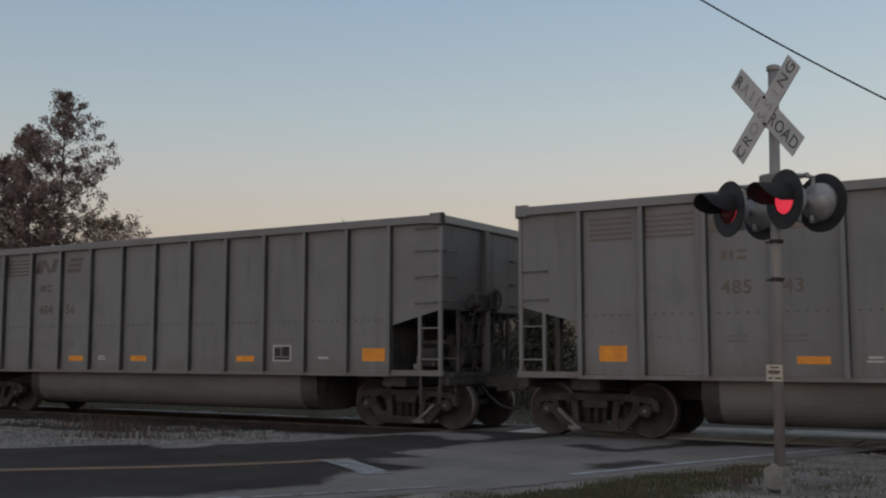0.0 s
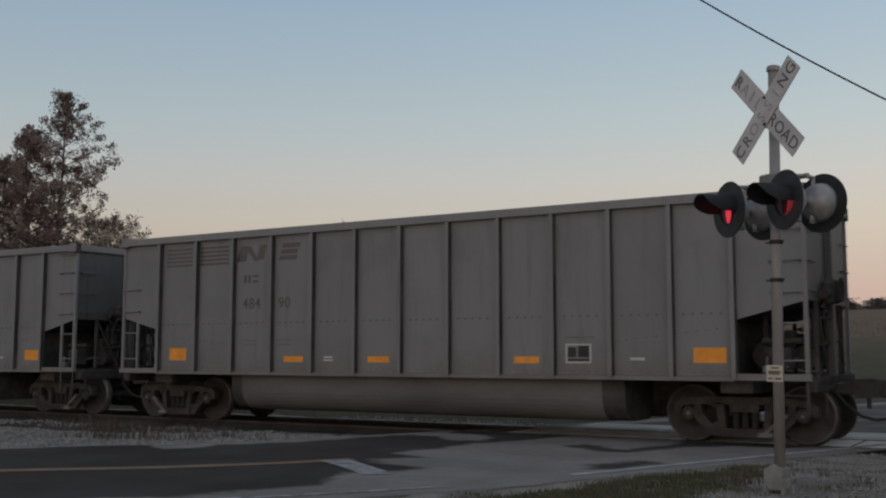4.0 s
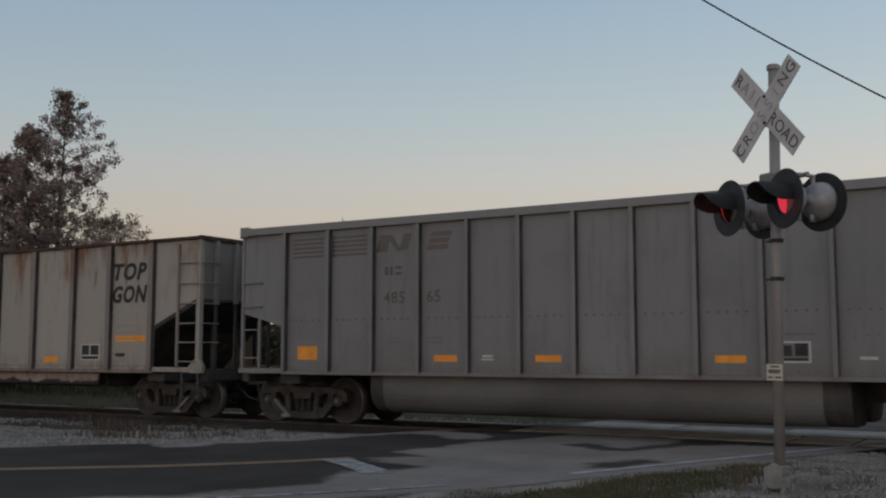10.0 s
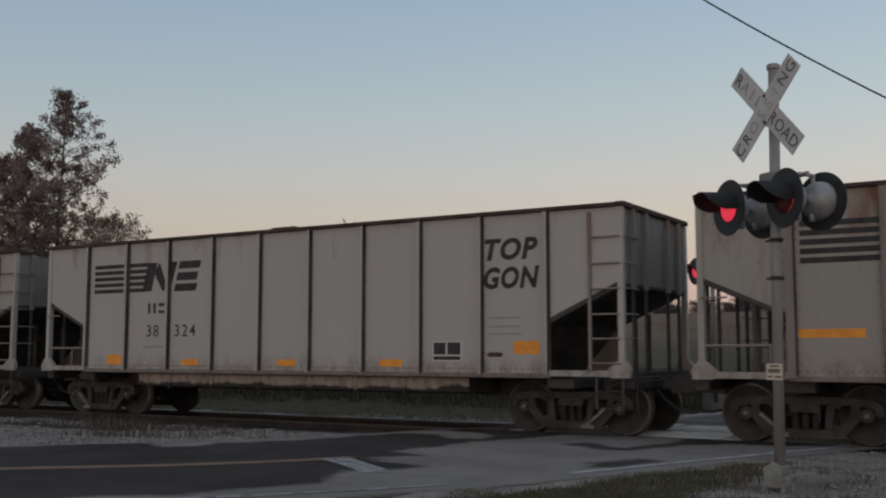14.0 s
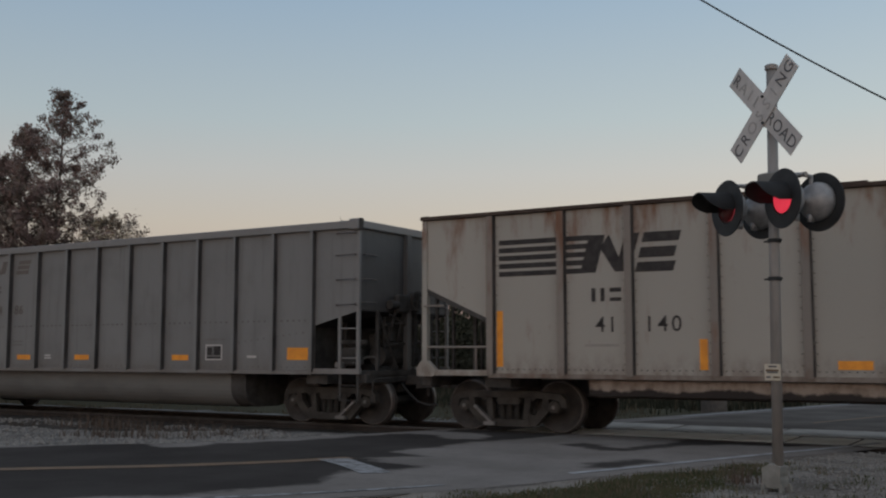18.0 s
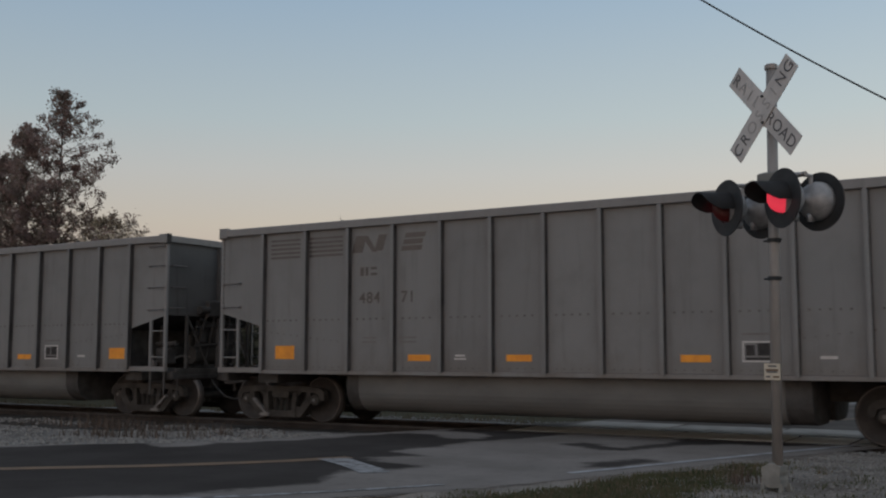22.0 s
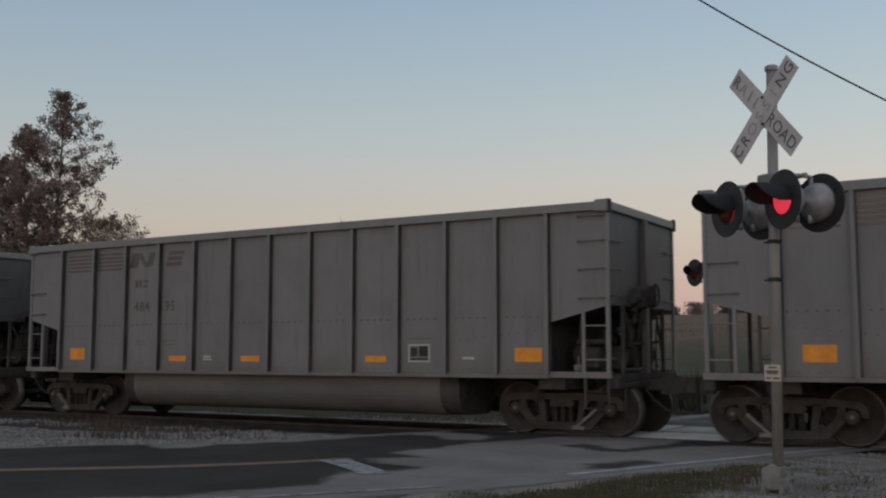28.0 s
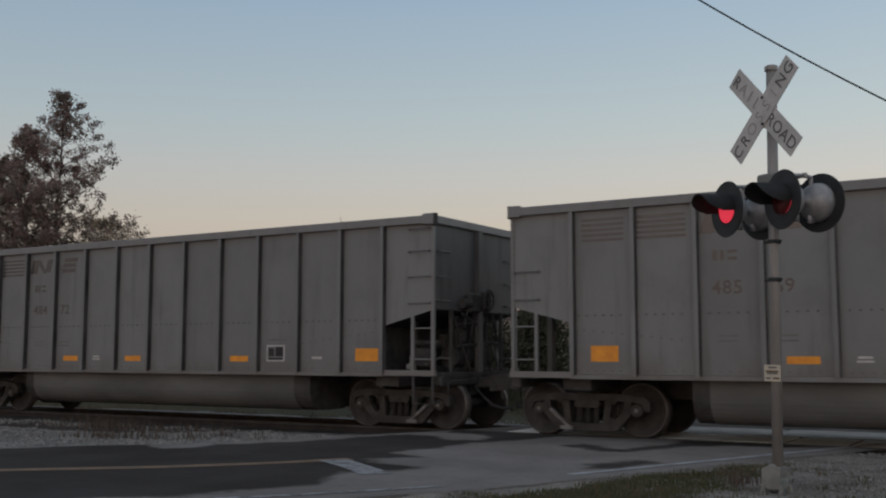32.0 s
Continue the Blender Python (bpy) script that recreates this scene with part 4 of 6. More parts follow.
    for s in (-1, 1):
        prism(bm, [(s * 4.85, 0.98), (s * 4.95, 0.98), (s * (5.74 + e), 1.86), (s * (7.08 + far), 2.49), (s * (7.04 + far), 2.56), (s * (5.66 + e), 1.93)], -W, W)
    # dark undersides, with their shade in the colour
    part("floor_sheet", bm, M["soot_and_shade"], car)
    bm = bmesh.new()
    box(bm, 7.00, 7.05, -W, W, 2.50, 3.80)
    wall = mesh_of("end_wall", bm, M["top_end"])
    bm = bmesh.new()
    box(bm, 6.98, 7.13, -HALF - 0.03, HALF + 0.03, 3.792, 3.877, 0.01)
    end_chord = mesh_of("end_chord", bm, M["top_chord"])
    bm = bmesh.new()
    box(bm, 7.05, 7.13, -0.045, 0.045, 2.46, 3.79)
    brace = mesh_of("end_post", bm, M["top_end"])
    bm = bmesh.new()
    box(bm, 7.06, 7.11, -0.028, 0.028, 1.06, 2.46)
    strut_mesh = mesh_of("end_strut", bm, M["soot_and_shade"])
    bm = bmesh.new()
    box(bm, 6.6, 7.15, -1.45, 1.45, 0.98, 1.06)
    box(bm, 7.0, 7.20, -1.50, 1.50, 0.80, 1.0, 0.02)
    platform = mesh_of("end_platform", bm, M["soot_and_shade"])
    bm = bmesh.new()
    strut(bm, (5.5, 0, 1.05), (6.4, 0, 2.02), 0.07, 0.07)
    slope_brace = mesh_of("slope_brace", bm, M["soot_and_shade"])
    bm = bmesh.new()
    strut(bm, (6.55, 0, 1.05), (6.55, 0, 2.12), 0.06, 0.06)
    upright = mesh_of("slope_upright", bm, M["soot_and_shade"])
    for s in (0, 180):
        m0 = pose(0, 0, 0, 0, 0, s)
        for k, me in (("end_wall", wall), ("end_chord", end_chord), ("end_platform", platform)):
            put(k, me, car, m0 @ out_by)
        put("cut_lever", CUT_LEVER, car, m0 @ pose(7.10, 0, 0), "bent uncoupling lever")
        for y in (-0.4, 0.4, 1.1):
            put("slope_upright", upright, car, m0 @ pose(0, y, 0))
            if s:
                put("slope_brace", slope_brace, car, m0 @ pose(0, y, 0))
        for y in (-1.15, -0.55, 0.55, 1.15):
            put("end_post", brace, car, m0 @ pose(far, y, 0))
            put("end_strut", strut_mesh, car, m0 @ pose(far, y, 0))
        put("coupler", COUPLER, car, m0 @ pose(7.06, 0, 0))
        put("air_hose", HOSE, car, m0 @ pose(7.06, 0, 0))
    bm = bmesh.new()
    box(bm, -6.14, -5.92, -1.42, -1.26, 1.06, 1.30, 0.02)
    bar(bm, (-6.03, -1.34, 1.30), (-6.03, -1.34, 1.44), 0.025, 6)
    part("brake_valve", bm, M["light_steel"], car, "pale brake valve")
    bm = bmesh.new()
    bar(bm, (-7.05 - far, -HALF - 0.05, 2.24), (-6.62 - far, -HALF - 0.05, 2.24), 0.016, 6)
    part("grab_iron", bm, R, car)
    bm = bmesh.new()
    bar(bm, (-6.15, -0.75, 1.42), (-6.15, 0.55, 1.42), 0.22, 14)
    part("air_reservoir", bm, M["light_steel"], car)
    bm = bmesh.new()
    box(bm, -7.0, 7.0, -0.2, 0.2, 0.60, 0.95)
    for s in (-1, 1):
        box(bm, s * 5.91 - 0.25, s * 5.91 + 0.25, -1.45, 1.45, 0.80, 0.949)
    part("centre_sill", bm, M["soot_and_shade"], car)
    bm = bmesh.new()
    box(bm, -4.1, 4.1, -1.2, 1.2, 0.66, 0.949)
    part("shallow_pocket", bm, M["soot_and_shade"], car)
    add_bogie(car, -5.91, -1)
    add_bogie(car, 5.91, 1)
    for x in TOP_AXLES:
        w = put("wheelset", AXLE_MESH, car, pose(x, 0, WHEEL_R))
        put("wheel", WHEEL_MESH, w, pose(0, -0.75, 0))
        put("wheel", WHEEL_MESH, w, pose(0, 0.75, 0, 0, 0, 180))
    return car


def top_marks(numbers, oranges):
    D = M["mark_dark"]
    long = numbers[0] == "41"
    out = [("stripe_mark", slant("stripe_mark", [para(-5.55, -3.95 + 0.04 * i, 2.715 + i * 0.137, 2.80 + i * 0.137, 0)], D)) for i in range(5)]
    out += [("emblem", slant("emblem", [para(-4.02, -3.74, 2.72, 3.34, 0.17), [(-3.66, 3.12), (-3.40, 2.72), (-3.22, 2.72), (-3.50, 3.34)], para(-3.38, -3.14, 2.80, 3.34, 0.17)], D)),
            ("emblem", slant("emblem", [para(-3.06, -2.42, 2.70, 2.86, 0.05), para(-3.0, -2.40, 2.93, 3.10, 0.05), para(-2.94, -2.32, 3.18, 3.34, 0.05)], D)),
            ("small_mark", slant("small_mark", [para(-3.82, -3.75, 2.24, 2.46, 0), para(-3.66, -3.59, 2.24, 2.46, 0), para(-3.50, -3.30, 2.24, 2.30, 0), para(-3.50, -3.30, 2.39, 2.46, 0)], D))]
    for x, w in ((-3.86, numbers[0]), (-3.02, numbers[1])):
        me = text_mesh("number", w, 0.36, D, 0.0, "LEFT", 1.25 if len(w) > 2 else 1.15, 0.0015, 0.001)
        me.transform(Matrix.Translation((x + (0.10 if long else 0), -0.004, 1.74)))
        out.append(("number", me))
    for z, w in ((3.02, "TOP"), (2.52, "GON")):
        me = text_mesh("lettering", w, 0.50, D, 0.22, "LEFT", 1.12, 0.002, 0.019)
        me.transform(Matrix.Translation((4.42 if long else 4.49, -0.004, z)) @ Matrix.Diagonal((1.0 if w == "TOP" else 0.87, 1, 1, 1)))
        out.append(("lettering", me))
    for z in (1.98, 1.83, 1.70):
        out.append(("stencil_bar", slab("stencil_bar", 4.62, 5.25, z, z + 0.03, M["mark_ghost"])))
    out.append(("stencil_bar", slab("stencil_bar", -3.95, -3.35, 1.50, 1.54, M["mark_ghost"])))
    out.append(("data_box_border", slab("data_box_border", 3.46, 4.08, 1.24, 1.60, M["mark_white"], 0.003)))
    out.append(("data_box", slant("data_box", [para(3.49, 3.74, 1.36, 1.575, 0), para(3.78, 4.05, 1.36, 1.575, 0), para(3.49, 4.05, 1.265, 1.33, 0)], D)))
    if numbers[1] == "140":
        out.append(("drip_stain", slant("drip_stain", [[(6.00, 3.42), (6.06, 3.50), (6.13, 3.42), (6.09, 2.98), (6.05, 2.98)], [(6.02, 2.72), (6.07, 2.88), (6.12, 2.72), (6.07, 2.64)]], D)))
        out.append(("drip_stain", slant("drip_stain", [[(5.02, 2.46), (5.05, 2.50), (5.08, 2.46), (5.06, 2.28), (5.04, 2.28)]], D)))
        out.append(("white_tag", slab("white_tag", 4.62, 4.88, 1.33, 1.42, M["mark_white"])))
    else:
        out.append(("old_mark", slant("old_mark", [[(4.58, 1.36), (4.63, 1.32), (4.86, 1.32), (4.91, 1.36), (4.86, 1.40), (4.63, 1.40)]], M["top_chord"])))
    if long:
        for me in {me.name: me for k, me in out}.values():
            mid = sum(v.co.x for v in me.vertices) / len(me.vertices)
            me.transform(Matrix.Translation((-0.23 if mid < 0 else 0.21, 0, 0)))
    for q in oranges:
        out.append(("reflector", slab("reflector", *q, M["mark_orange"])))
    return out


# ---- the train: car kinds in order, the leading car first ----
PITCH_BATH, PITCH_FLAT = 16.18, 15.702
NUMBERS = {0: ("485", "43"), 1: ("484", "56"), 2: ("484", "90"), 3: ("485", "51"), 4: ("485", "65"), 8: ("484", "86"), 9: ("484", "71"),
           10: ("485", "71"), 11: ("484", "80"), 12: ("484", "95"), 13: ("485", "69"), 14: ("484", "72")}
SPEED = (6.58789, 0.9714, -0.17729, 0.17157, -0.03058, -0.37141)


def run(t):
    """How far the train has rolled by t, measured from t = 16 s."""
    u = (t - 16) / 16
    early, late = max(0.0, 3.5 - t) / 3.5, max(0.0, t - 28.5) / 3.5
    return 16 * sum(v * u ** (i + 1) / (i + 1) for i, v in enumerate(SPEED)) + 0.14 * early ** 1.2 + 0.145 * late ** 1.2 + 0.06 * min(1.0, max(0.0, (t - 29.3) / 1.2))


def offset(k):
    base = 95.895
    if k <= 4:
        return base - PITCH_BATH * k
    if k >= 8:
        return base - PITCH_BATH * (k - 3) - 3 * PITCH_FLAT
    return base - 4 * PITCH_BATH - (PITCH_BATH + PITCH_FLAT) / 2 - PITCH_FLAT * (k - 5) + 0.13


def build_train():
    cars = {}
    master = bath_gondola()
    digits = {}
    labels = {5: "beige hopper gondola streaked with heavy rust", 6: "faded beige hopper gondola with dark lettering",
              7: "worn beige hopper gondola with tall orange reflectors"}
    flat = {5: ("top_beige", ("41", "326"), [(-5.84, -4.90, 1.61, 1.74), (-3.02, -2.54, 1.18, 1.31), (-0.29, 0.21, 1.18, 1.31), (2.40, 2.89, 1.19, 1.32), (4.79, 5.73, 1.65, 1.78)]),
            6: ("top_beige_clean", ("38", "324"), [(-5.07, -4.54, 1.13, 1.35), (-2.78, -2.31, 1.13, 1.26), (-0.17, 0.31, 1.13, 1.26), (2.31, 2.81, 1.14, 1.27), (5.11, 5.60, 1.37, 1.59)]),
            7: ("top_beige_mid", ("41", "140"), [(-5.83, -5.71, 1.16, 2.12), (-2.25, -2.12, 1.13, 1.61), (-0.21, 0.27, 1.15, 1.28), (2.17, 2.31, 1.13, 1.65), (5.70, 5.83, 1.16, 2.14)])}
    for k in range(15):
        if k in flat:
            paint, number, oranges = flat[k]
            car = flat_gondola(paint, top_marks(number, oranges), TOP_RIBS if k == 6 else LONG_RIBS, 1.0 if k == 6 else 1.4)
            tagged(car, labels[k], "railcar", "cars of the coal train")
        else:
            car = master if k == 0 else copy_thing(master, Matrix.Identity(4))
            tagged(car, "grey steel coal gondola with ribbed sides and rounded tub", "railcar", "cars of the coal train")
        cars[k] = car
    for k, (a, b) in NUMBERS.items():
        for x, w in ((-3.80, a), (-2.86, b)):
            if w not in digits:
                digits[w] = text_mesh("number", w, 0.30, M["mark_gloss"], 0.0, "LEFT", 1.1, 0.0015, 0.003)
            put("number", digits[w], cars[k], pose(x, -HALF - 0.006, 2.32))
    for k, car in cars.items():
        car.location = (offset(k) + run(0), TRACK_Y, 0)
    return cars


CARS = build_train()


# ---- ground, road and track ----
def smooth(a, b, v):
    u = min(1.0, max(0.0, (v - a) / (b - a)))
    return u * u * (3 - 2 * u)


def hill(x, y):
    far = max(0.0, y + 0.15 * x - 42)
    return 0.068 * min(far, 125) * smooth(0, 40, far) + 0.004 * max(0.0, far - 125)


def ground_z(x, y):
    z = -0.11 + hill(x, y)
    d = abs(y - TRACK_Y)
    z -= 0.38 * smooth(9.5, 7.5, d)
    z += 0.03 * noise.noise(Vector((x * 0.25, y * 0.25, 3.1)))
    if y < 15:
        z += 0.10 * smooth(-5.4, -3.2, x) * smooth(15.6, 13.0, y)
    return z


RIGHT_EDGE = [(-60, -28), (-40, -15.2), (-26, -7.0), (-17, -0.9), (-12, 3.1), (-9.0, 5.90), (-7.36, 7.45), (-5.97, 9.35), (-5.01, 11.51), (-4.42, 13.05), (-3.62, 15.13),
              (-2.77, 17.28), (-1.9, 20.0), (-0.5, 25), (1.4, 31.8), (5.5, 45), (12, 65), (26, 100), (45, 145)]


def catmull(pts, n=8):
    out = []
    p = [pts[0]] + list(pts) + [pts[-1]]
    for i in range(1, len(p) - 2):
        a, b, c, d = (Vector(q) for q in p[i - 1:i + 3])
        for j in range(n):
            t = j / n
            out.append(0.5 * ((2 * b) + (c - a) * t + (2 * a - 5 * b + 4 * c - d) * t * t + (3 * b - a - 3 * c + d) * t ** 3))
    out.append(Vector(p[-1]))
    return out


EDGE = catmull(RIGHT_EDGE)


def edge_at(i):
    d = (EDGE[min(i + 1, len(EDGE) - 1)] - EDGE[max(i - 1, 0)]).normalized()
    return EDGE[i], Vector((-d.y, d.x))


def road_z(x, y):
    return hill(x, y) - 0.012


def ribbon(name, o0, o1, lift, i0, i1, material, wob=0.0, columns=2, gaps=None):
    """A strip along the road between two offsets to the left of its right edge line."""
    bm = bmesh.new()
    prev = None
    for i in range(i0, i1):
        p, n = edge_at(i)
        row = []
        for j in range(columns):
            o = o0 + (o1 - o0) * j / (columns - 1)
            o += wob * noise.noise(Vector((i * 0.31, j * 5.0, o0)))
            q = p + n * o
            row.append(bm.verts.new((q.x, q.y, road_z(q.x, q.y) + lift)))
        if prev and not (gaps and gaps(i)):
            for j in range(columns - 1):
                bm.faces.new((prev[j], row[j], row[j + 1], prev[j + 1]))
        prev = row
    bmesh.ops.delete(bm, geom=[v for v in bm.verts if not v.link_faces], context="VERTS")
    return mesh_of(name, bm, material)


def verge_z(x, y):
    z = -0.03 - 0.045 * smooth(0.75, 0.35, math.hypot(x + 2.675, y - 11.03)) + 0.045 * smooth(-5.0, -3.0, x) * smooth(15.4, 12.6, y) * smooth(4.0, 8.0, y) + hill(x, y)
    return z + 0.02 * noise.noise(Vector((x * 2, y * 2, 0))) - 0.16 * smooth(TRACK_Y + 2.0, TRACK_Y + 5, y) * smooth(TRACK_Y + 16, TRACK_Y + 9, y)


def gravel_z(x, y):
    z = -0.075 + 0.035 * noise.noise(Vector((x * 1.3, y * 1.3, 4))) + 0.015 * noise.noise(Vector((x * 5, y * 5, 4)))
    near = 1.2 * smooth(-17.5, -12.5, x)
    z -= 0.16 * smooth(TRACK_Y - 3.2 + near, TRACK_Y - 2.4 + near, y)
    return z - 0.10 * smooth(-12, -17, x)


def build_ground():
    xs = [-900, -500, -300, -200, -140, -100, -80] + list(np.arange(-64, 20, 1.6)) + [24, 30, 40, 55, 80, 120, 180, 300, 500, 900]
    ys = [-600, -300, -150, -80, -40, -20, -10] + list(np.arange(-4, 48, 1.0)) + [50, 55, 60, 70, 80, 95, 110, 130, 150, 170, 190, 230, 300, 450, 800, 1500]
    bm = bmesh.new()
    grid = [[bm.verts.new((x, y, ground_z(x, y))) for y in ys] for x in xs]
    for i in range(len(xs) - 1):
        for j in range(len(ys) - 1):
            bm.faces.new((grid[i][j], grid[i + 1][j], grid[i + 1][j + 1], grid[i][j + 1]))
    g = new("ground", mesh_of("ground", bm, M["soil"], True))
    tagged(g, "dry tan field soil rising gently to the horizon", "ground", kind="structure")
    road = new("road", ribbon("road", -0.45, 6.55, 0.0, 0, len(EDGE), M["asphalt_old"], columns=8))
    tagged(road, "worn grey two-lane asphalt road over the crossing", "road", kind="structure")
    # verge and ballast beside the road
    bm = bmesh.new()
    prev = None
    for i in range(24, 100):
        p, n = edge_at(i)
        row = []
        for j in range(14):
            o = -0.42 - j * j * 0.075 - (0.15 * noise.noise(Vector((i * 0.4, 0, 0))) if j == 0 else 0)
            q = p + n * o
            z = verge_z(q.x, q.y)
            z = max(z, road_z(q.x, q.y) + 0.006) if j == 0 else z
            row.append(bm.verts.new((q.x, q.y, z)))
        if prev and not (TRACK_Y - 1.2 < p.y < TRACK_Y + 2.2):
            for j in range(13):
                bm.faces.new((prev[j], row[j], row[j + 1], prev[j + 1]))
        prev = row
    bmesh.ops.delete(bm, geom=[v for v in bm.verts if not v.link_faces], context="VERTS")
    tagged(new("verge", mesh_of("verge", bm, M["verge"], True)), "gravelly brown verge beside the road", "verge", kind="structure")
    bm = bmesh.new()
    prev = None
    for i in range(30, 80):
        p, n = edge_at(i)
        row = []
        for j in range(30):
            q = p + n * (6.30 + j * 0.34 + 0.16 * noise.noise(Vector((i * 0.5, 2, 0))) * (j == 0))
            row.append(bm.verts.new((q.x, q.y, gravel_z(q.x, q.y) + (0.03 if j == 0 else 0))))
        if prev:
            for j in range(29):
                bm.faces.new((prev[j], row[j], row[j + 1], prev[j + 1]))
        prev = row
    tagged(new("gravel_shoulder", mesh_of("gravel_shoulder", bm, M["ballast"], True)), "pale gravel shoulder between road and track", "gravel", kind="structure")
    bm = bmesh.new()
    xs = list(np.arange(-120, -40, 2.0)) + list(np.arange(-40, -7.0, 0.35)) + list(np.arange(-7.0, -0.8, 0.5)) + list(np.arange(-0.8, 30, 0.8)) + [40, 60, 90]
    ys = [-5.2, -4.4, -3.6, -3.1, -2.6, -2.1, -1.7, -1.2, -0.6, 0.0, 0.6, 1.2, 1.7, 2.2, 2.8, 3.4, 4.2]
    grid = []
    for x in xs:
        col = []
        for d in ys:
            y = TRACK_Y + d
            shore = smooth(-7.0, -16, x) if d < -2.5 else 1
            z = -0.135 if abs(d) < 1.9 else -0.135 - 0.20 * smooth(1.9, 3.6, abs(d)) * shore
            if d < -3.5:
                z = -0.45
            z += 0.035 * noise.noise(Vector((x * 1.3, y * 1.3, 1))) + 0.02 * noise.noise(Vector((x * 4, y * 4, 1)))
            if -8.8 < x < -1.5:
                z = min(z, -0.16)
            col.append(bm.verts.new((x, y, z)))
        grid.append(col)
    for i in range(len(xs) - 1):
        for j in range(len(ys) - 1):
            bm.faces.new((grid[i][j], grid[i + 1][j], grid[i + 1][j + 1], grid[i][j + 1]))
    far = bmesh.new()
    rows = []
    for x in np.arange(-62, -8.8, 0.5):
        end = 6.6 + 0.7 * noise.noise(Vector((x * 0.4, 3, 0)))
        rows.append([far.verts.new((x, TRACK_Y + 3.5 + (end - 3.5) * j / 7, -0.325 - 0.012 * j + 0.03 * noise.noise(Vector((x * 1.3, j * 0.9, 6))))) for j in range(8)])
    for a, b in zip(rows, rows[1:]):
        for j in range(7):
            far.faces.new((a[j], b[j], b[j + 1], a[j + 1]))
    tagged(new("far_shoulder", mesh_of("far_shoulder", far, M["ballast"], True)), "pale gravel shoulder beyond the track", "gravel", kind="structure")
    tagged(new("track_bed", mesh_of("track_bed", bm, M["bed"], True)), "coal-fouled ballast bed under the rails, toned darker for the train's shade", "ballast", kind="structure")


build_ground()


def inside_by(p, outline):
    """How far a place lies inside an outline (negative: outside)."""
    best, inner = 9.0, False
    for (ax, ay), (bx, by) in zip(outline, outline[1:] + outline[:1]):
        dx, dy = bx - ax, by - ay
        u = max(0.0, min(1.0, ((p.x - ax) * dx + (p.y - ay) * dy) / (dx * dx + dy * dy)))
        best = min(best, math.hypot(p.x - ax - u * dx, p.y - ay - u * dy))
        if (ay > p.y) != (by > p.y) and p.x < ax + (p.y - ay) / dy * dx:
            inner = not inner
    return best if inner else -best


LANE_PATCH = [(-21.0, 4.2), (-15.9, 8.3), (-13.8, 9.95), (-12.7, 11.7), (-12.4, 11.6), (-11.7, 11.3), (-11.4, 11.6), (-11.6, 12.2), (-10.95, 13.05), (-10.5, 14.4), (-10.05, 15.5),
              (-9.5, 15.3), (-8.85, 14.85), (-8.45, 15.0), (-8.6, 15.6), (-9.2, 16.1), (-9.8, 16.1), (-9.9, 16.8), (-7.5, 16.8), (-7.55, 16.4), (-7.9, 15.35), (-8.25, 14.05), (-8.1, 13.45), (-8.4, 13.0), (-8.3, 12.5),
              (-7.7, 12.15), (-8.2, 11.6), (-7.7, 11.2), (-6.95, 11.0), (-7.1, 10.45), (-7.5, 10.15), (-7.05, 9.1), (-7.25, 8.6), (-7.4, 8.1), (-7.7, 7.5), (-9.0, 6.2), (-12, 3.4), (-17, -0.6), (-26, -6.6), (-30, -1.4)]
TRACK_PATCH = [(-6.85, 14.75), (-6.7, 15.25), (-6.45, 15.25), (-5.8, 14.65), (-5.55, 15.8), (-5.5, 16.8), (-2.8, 16.8), (-3.9, 16.2), (-4.6, 16.1), (-5.25, 15.25), (-5.55, 14.15), (-6.1, 14.3)]
EDGE_PATCH = [(-5.25, 11.7), (-5.4, 12.45), (-5.25, 12.9), (-4.9, 13.3), (-4.6, 13.05), (-4.85, 12.25)]


def patched_asphalt():
    """The top coat before the crossing: a fine sheet that carries how deep inside the dark layer each place lies."""
    rows = [p for p in catmull([tuple(q) for q in EDGE], 6) if -7.0 < p.y < 17.6]
    bm = bmesh.new()
    layer = bm.verts.layers.float.new("layer")
    prev = None
    for i, p in enumerate(rows):
        d = (rows[min(i + 1, len(rows) - 1)] - rows[max(i - 1, 0)]).normalized()
        n = Vector((-d.y, d.x))
        row = []
        for j in range(58):
            q = p + n * (-0.40 + 6.90 * j / 57)
            v = bm.verts.new((q.x, q.y, road_z(q.x, q.y) + 0.005))
            v[layer] = max(inside_by(q, o) for o in (LANE_PATCH, TRACK_PATCH, EDGE_PATCH))
            row.append(v)
        if prev:
            for j in range(57):
                quad = (prev[j], row[j], row[j + 1], prev[j + 1])
                if max(v.co.y for v in quad) < TRACK_Y - 0.80:
                    bm.faces.new(quad)
        prev = row
    bmesh.ops.delete(bm, geom=[v for v in bm.verts if not v.link_faces], context="VERTS")
    tagged(new("asphalt_patch", mesh_of("asphalt_patch", bm, M["asphalt_worn"])), "dark asphalt coat worn through to the pale road", "asphalt patch", kind="structure")
    bm = bmesh.new()
    vs = [bm.verts.new((x, y, road_z(x, y) + 0.004)) for x, y in ((-8.0, 19.65), (-5.0, 19.65), (-2.2, 19.65), (0.9, 30.0), (3.5, 38.5), (-2.6, 38.5), (-5.1, 30.0))]
    bmesh.ops.triangulate(bm, faces=[bm.faces.new(vs)])
    tagged(new("asphalt_patch", mesh_of("asphalt_patch", bm, M["asphalt_mid"])), "grey-brown asphalt beyond the crossing", "asphalt patch", kind="structure")


patched_asphalt()


